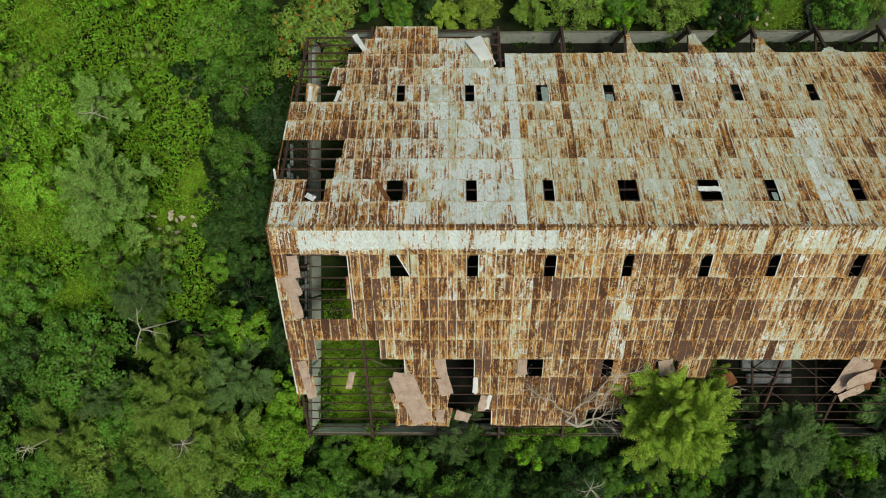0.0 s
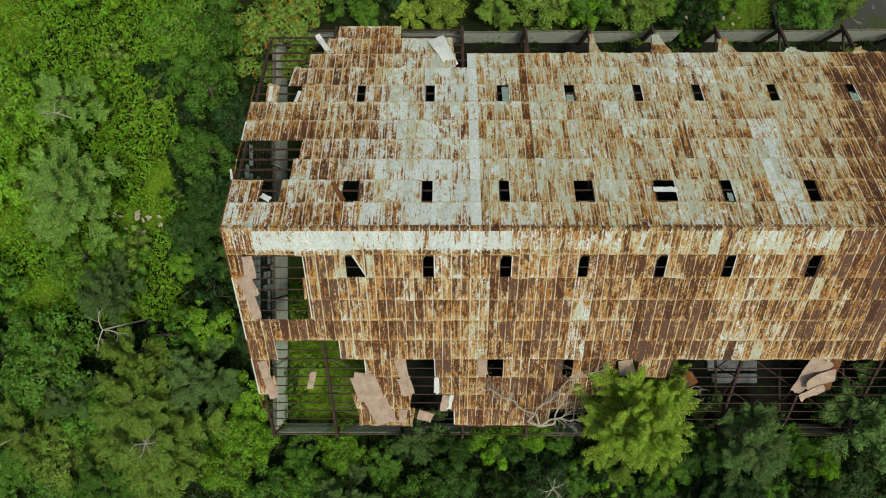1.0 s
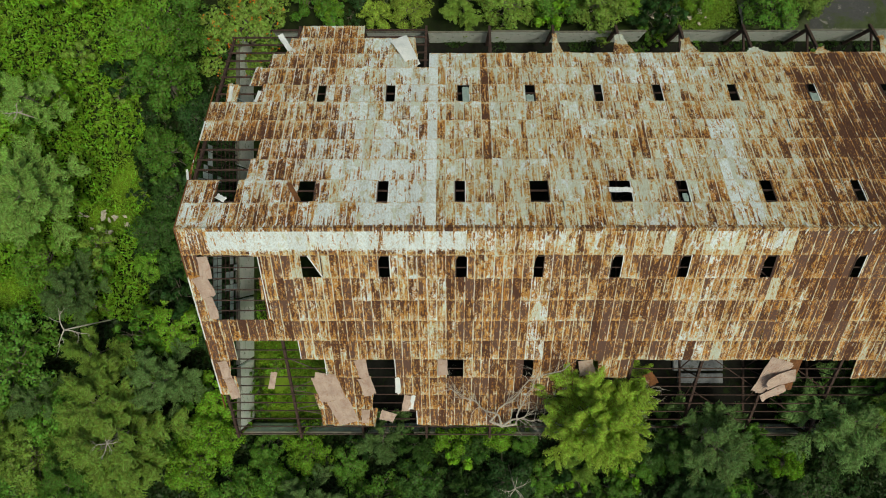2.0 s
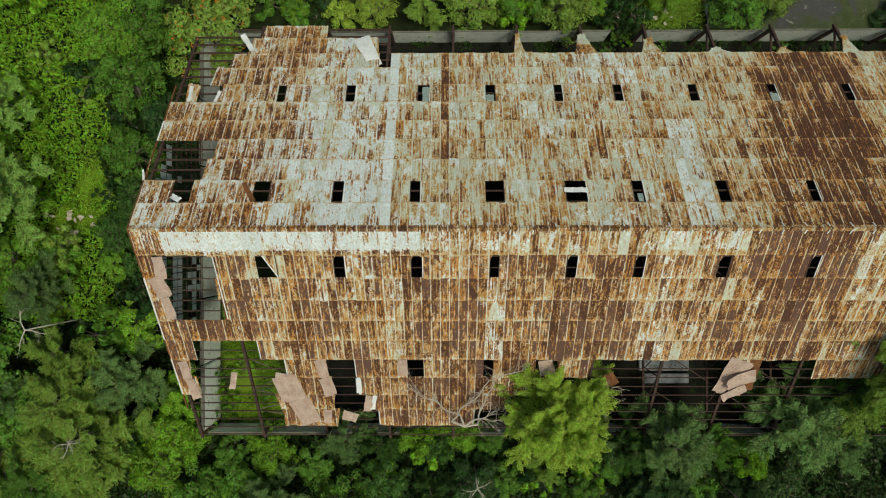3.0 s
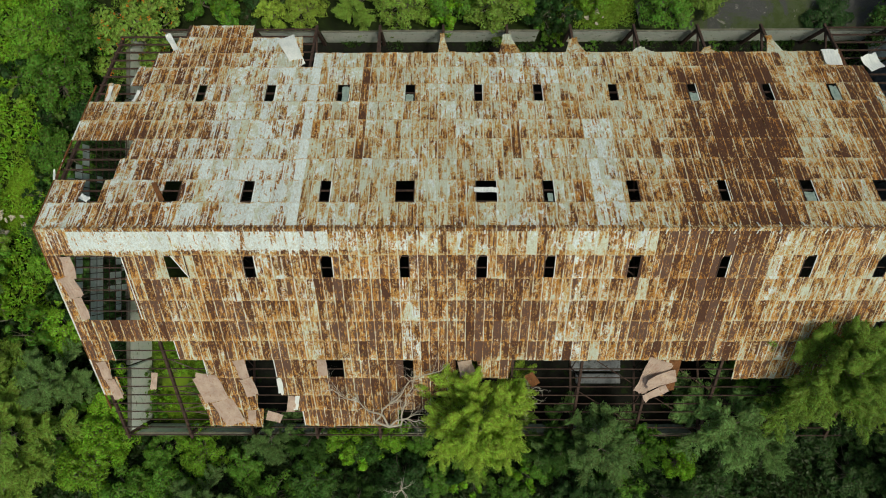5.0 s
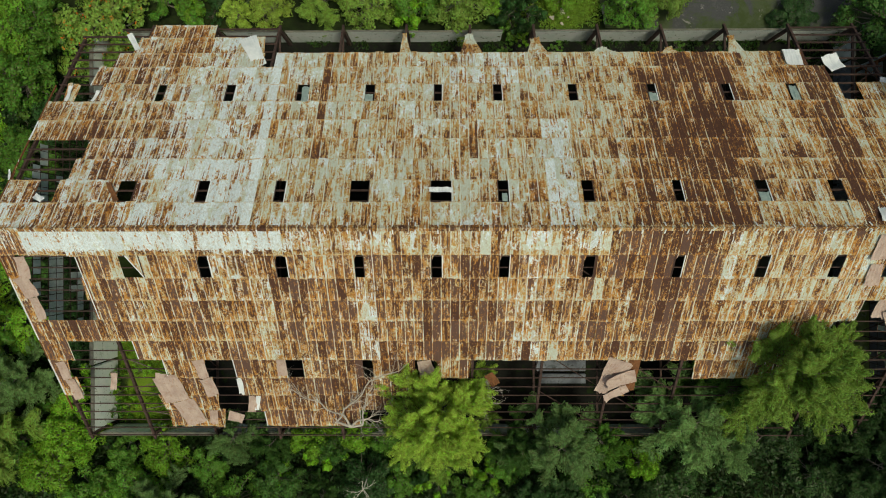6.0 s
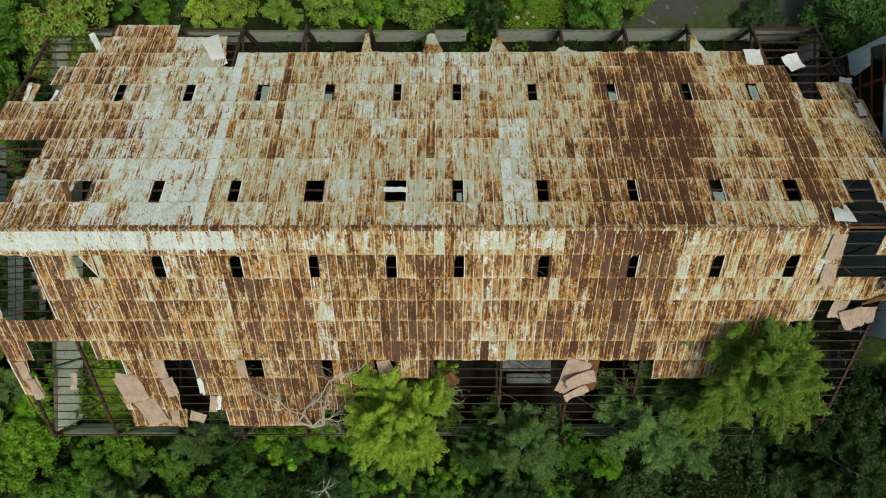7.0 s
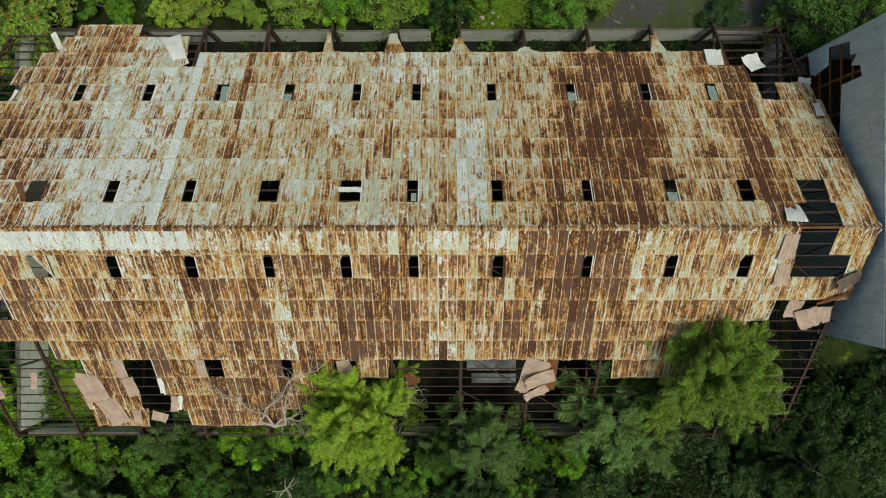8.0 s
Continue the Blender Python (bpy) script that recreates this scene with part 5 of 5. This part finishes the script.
def ground_cover(name, label, n, box, keep, l, w, colour, upright, tall=0.28):
    """Leaves strewn over uneven hummocks."""
    g = np.random.default_rng(len(label) + n)
    p = np.column_stack((g.uniform(box[0], box[1], n), g.uniform(box[2], box[3], n), np.zeros(n)))
    p = p[[keep(x, y) for x, y, _ in p]]
    n = len(p)
    hum = np.array([0.5 + noise.noise(Vector((x * 0.55, y * 0.55, 2.0))) + 0.6 * noise.noise(Vector((x * 1.6, y * 1.6, 7.0))) for x, y, _ in p])
    p[:, 2] = np.clip(hum, 0.05, 2) * tall * g.uniform(0.4, 1.2, n) + 0.06
    nor = unit(g.normal(size=(n, 3)) * upright + np.array((0, 0, 1.0)))
    a = unit(np.cross(nor, g.normal(size=(n, 3))))
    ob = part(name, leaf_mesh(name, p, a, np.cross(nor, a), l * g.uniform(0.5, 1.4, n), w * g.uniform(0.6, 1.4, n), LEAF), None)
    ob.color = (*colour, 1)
    tagged(ob, label, "vegetation", kind="stuff")


def glade(x, y):
    """The sunny overgrown ground west of the mill."""
    return x < -10.8 + 2.5 * noise.noise(Vector((y * 0.2, 0, 0))) and y > -9 + 3 * noise.noise(Vector((x * 0.15, 4, 0)))


# Weeds between the trees: their green is darkened to paint the canopy's shade.
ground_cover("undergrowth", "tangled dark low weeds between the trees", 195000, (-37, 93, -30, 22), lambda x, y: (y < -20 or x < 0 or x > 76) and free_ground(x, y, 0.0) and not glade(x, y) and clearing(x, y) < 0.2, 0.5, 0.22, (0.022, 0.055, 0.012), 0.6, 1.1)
ground_cover("fern_thicket", "lush bright green ferns and creepers of the glade", 75000, (-38, -6, -12, 30), lambda x, y: glade(x, y) and clearing(x, y) < 0.55 + 0.3 * rng.random(), 0.42, 0.17, (0.20, 0.40, 0.034), 0.7, 1.3)
ground_cover("grass", "bright yellow-green grass of the open glades", 110000, (-38, -6, -12, 30), lambda x, y: clearing(x, y) > rng.random() * 0.8, 0.36, 0.07, (0.24, 0.43, 0.04), 0.6, 0.3)
ground_cover("grass", "low yellow-green grass behind the north wall", 26000, (42, 53, 20.6, 30), lambda x, y: clearing(x, y) > rng.random() * 0.8, 0.34, 0.07, (0.20, 0.33, 0.04), 0.6, 0.3)
ground_cover("floor_weeds", "bright weeds growing on the mill floor", 7000, (0.8, 9.5, -19.7, -5.0), lambda x, y: noise.noise(Vector((x * 0.35, y * 0.35, 1))) > -0.25, 0.33, 0.1, (0.14, 0.28, 0.02), 0.8)
ground_cover("wall_weeds", "green weeds along the foot of the north wall", 14000, (20, 74, 16.2, 19.9), lambda x, y: noise.noise(Vector((x * 0.3, y * 0.3, 5))) + (y - 18.2) * 0.12 > (0.0 if x > 40 else 0.25), 0.36, 0.14, (0.036, 0.085, 0.014), 0.8, 0.6)


# ---- dead trees ----
def grower(r, segs):
    """Returns a function that grows one crooked limb with side twigs into segs."""
    def grow(p, d, length, rad, depth, steps=5):
        for i in range(steps):
            q = p + d * length / steps
            segs.append((p, q, rad, rad * 0.84))
            p, rad = q, rad * 0.84
            d = (d + Vector((r.uniform(-1, 1), r.uniform(-1, 1), r.uniform(-0.5, 0.5))) * 0.36).normalized()
            if depth and i and r.random() < 0.8:
                nd = (d + Vector((r.uniform(-1, 1), r.uniform(-1, 1), r.uniform(-0.3, 0.5))) * 1.1).normalized()
                grow(p, nd, length * r.uniform(0.3, 0.55), rad * 0.66, depth - 1, 4)
    return grow


def fallen_crown(x, y, z, limbs, seed, label):
    """A dead tree whose long bare limbs sprawl over the eaves; limbs: where each begins and ends, from the trunk's top."""
    r = random.Random(seed)
    segs = [(Vector((0, 0, -z - 0.2)), Vector((0, 0, 0)), 0.20, 0.15)]
    grow = grower(r, segs)
    for a, b in limbs:
        p, b, rad = Vector(a), Vector(b), 0.095
        segs.append((Vector((0, 0, 0)), p, 0.13, 0.10))
        d, step = (b - p).normalized(), (b - p).length / 11
        for i in range(12):
            q = p + d * step
            segs.append((p, q, rad, rad * 0.91))
            p, rad = q, rad * 0.91
            d = (d + (b - p).normalized() * 0.5 + Vector((r.uniform(-1, 1), r.uniform(-1, 1), r.uniform(-0.3, 0.3))) * 0.55).normalized()
            for _ in range(2):
                if i and r.random() < 0.62:
                    grow(p, (d + Vector((r.uniform(-1, 1), r.uniform(-1, 1), r.uniform(-0.2, 0.5))) * 1.2).normalized(), r.uniform(0.8, 2.2), rad * 0.6, 2, 5)
    t = thing("dead_tree", label, "tree", "dead trees", place=pose(x, y, z))
    part("bough", limb_mesh("bough", segs, DEADWOOD, 4), None, t)


def dead_tree(x, y, z, spread, rise, seed, forks=3, label="bleached bare branches of a dead tree", lean=(0, 0), girth=0.09, splits=3):
    r = random.Random(seed)
    segs = []

    grow = grower(r, segs)
    segs.append((Vector((0, 0, -z - 0.2)), Vector((0, 0, 0)), girth * 1.15, girth * 1.0))
    for k in range(forks):
        a = k / forks * 2 * math.pi + r.uniform(-0.5, 0.5)
        grow(Vector((0, 0, 0)), Vector((math.cos(a) + lean[0], math.sin(a) + lean[1], rise)).normalized(), spread * r.uniform(0.5, 0.8), girth, splits)
    t = thing("dead_tree", label, "tree", "dead trees", place=pose(x, y, z))
    part("bough", limb_mesh("bough", segs, DEADWOOD, 4), None, t)


fallen_crown(26.0, -18.4, 6.4, [((-1.2, 0.7, 0.8), (4.4, 7.2, 4.6)), ((1.2, 0.4, 0.7), (2.4, 5.6, 3.8)), ((-0.4, 1.4, 1.3), (-4.9, 4.1, 2.9)), ((0.8, 0.9, 1.0), (3.6, 1.6, 1.8))], 8, "pale grey bare branches sprawling over the torn eaves")
dead_tree(38.5, -15.4, 8.6, 2.2, 0.5, 72, 6, "dense grey leafless twigs beside the tall tree", (0.1, 0.2), 0.04)
dead_tree(38.9, -14.3, 9.0, 1.9, 0.6, 5, 6, "dense grey leafless twigs beside the tall tree", (0, -0.2), 0.04)
dead_tree(-14.2, -9.0, 8.6, 2.9, 0.3, 11, 3, "bleached forked dead branch among the trees", (0.3, 0), 0.07)
dead_tree(-20.0, 11.4, 6.4, 1.4, 0.5, 14, 4, "white bare twigs above a feathery crown", (0, 0), 0.06)
dead_tree(27.2, -24.2, 6.8, 1.9, 0.8, 18, 6, "grey dead twigs in the undergrowth", (0, 0), 0.05)
dead_tree(-10.6, -19.6, 8.0, 1.6, 0.4, 19, 6, "bare grey twigs showing through a thin crown", (0, 0), 0.05)
dead_tree(-25.2, -20.2, 7.8, 1.3, 0.4, 23, 6, "bare grey twigs showing through a thin crown", (0, 0), 0.05)
dead_tree(34.0, -17.4, 12.2, 1.2, 0.3, 29, 3, "pale twigs in the yellow-green crown", (0, 0), 0.05)
dead_tree(66.8, -13.2, 12.6, 1.4, 0.3, 31, 3, "pale twigs in the olive crown", (0, 0), 0.05)


# ---- rocks and slabs ----
def rock(x, y, z, size, seed):
    r = random.Random(seed)
    b = bmesh.new()
    bmesh.ops.create_icosphere(b, subdivisions=2, radius=size)
    for v in b.verts:
        v.co *= 0.8 + 1.0 * noise.noise(v.co * (1.6 / size) + Vector((seed * 7.3, 0, 0)))
        v.co.z *= 0.45
    ob = part("rock", b, ROCK)
    ob.matrix_world = pose(x, y, z, 0, 0, r.uniform(0, 360)) @ Matrix.Diagonal((1.0, r.uniform(0.5, 0.9), 1.0, 1.0))
    tagged(ob, "pale weathered rock lying in the grass", "rock", "rocks in the glade")


for i in range(26):
    rock(-15.4 + rng.gauss(0, 1.0), 0.6 + rng.gauss(0, 1.3), 0.36, rng.uniform(0.14, 0.42), i)
for i in range(4):
    rock(83 + rng.uniform(-4, 5), -13.5 + rng.uniform(-2, 1.5), 0.1, rng.uniform(0.15, 0.3), 40 + i)
for i in range(12):
    rock(rng.uniform(42, 48), 22.2 + rng.uniform(-1, 1.2), 0.38, rng.uniform(0.12, 0.4), 60 + i)

for x0, x1, y0, y1 in ((44.3, 49.4, -14.3, -13.0), (44.8, 49.4, -15.6, -14.6), (45.4, 49.2, -12.7, -11.6)):
    b = bmesh.new()
    block(b, x0, x1, y0, y1, 0.16, 0.62, 0.04)
    tagged(part("concrete_plinth", b, SLAB), "pale concrete machine plinth on the mill floor", "plinth", "machine plinths")

# ---- the single roof sheets, last ----
for side in (1, -1):
    slope, single = roof_slope(side)
    for vs, fs, uv, ru, bl in single:
        part("sheet", fill_mesh("sheet", vs, fs, uv, [ru] * len(vs), [bl] * len(vs)), None, slope)
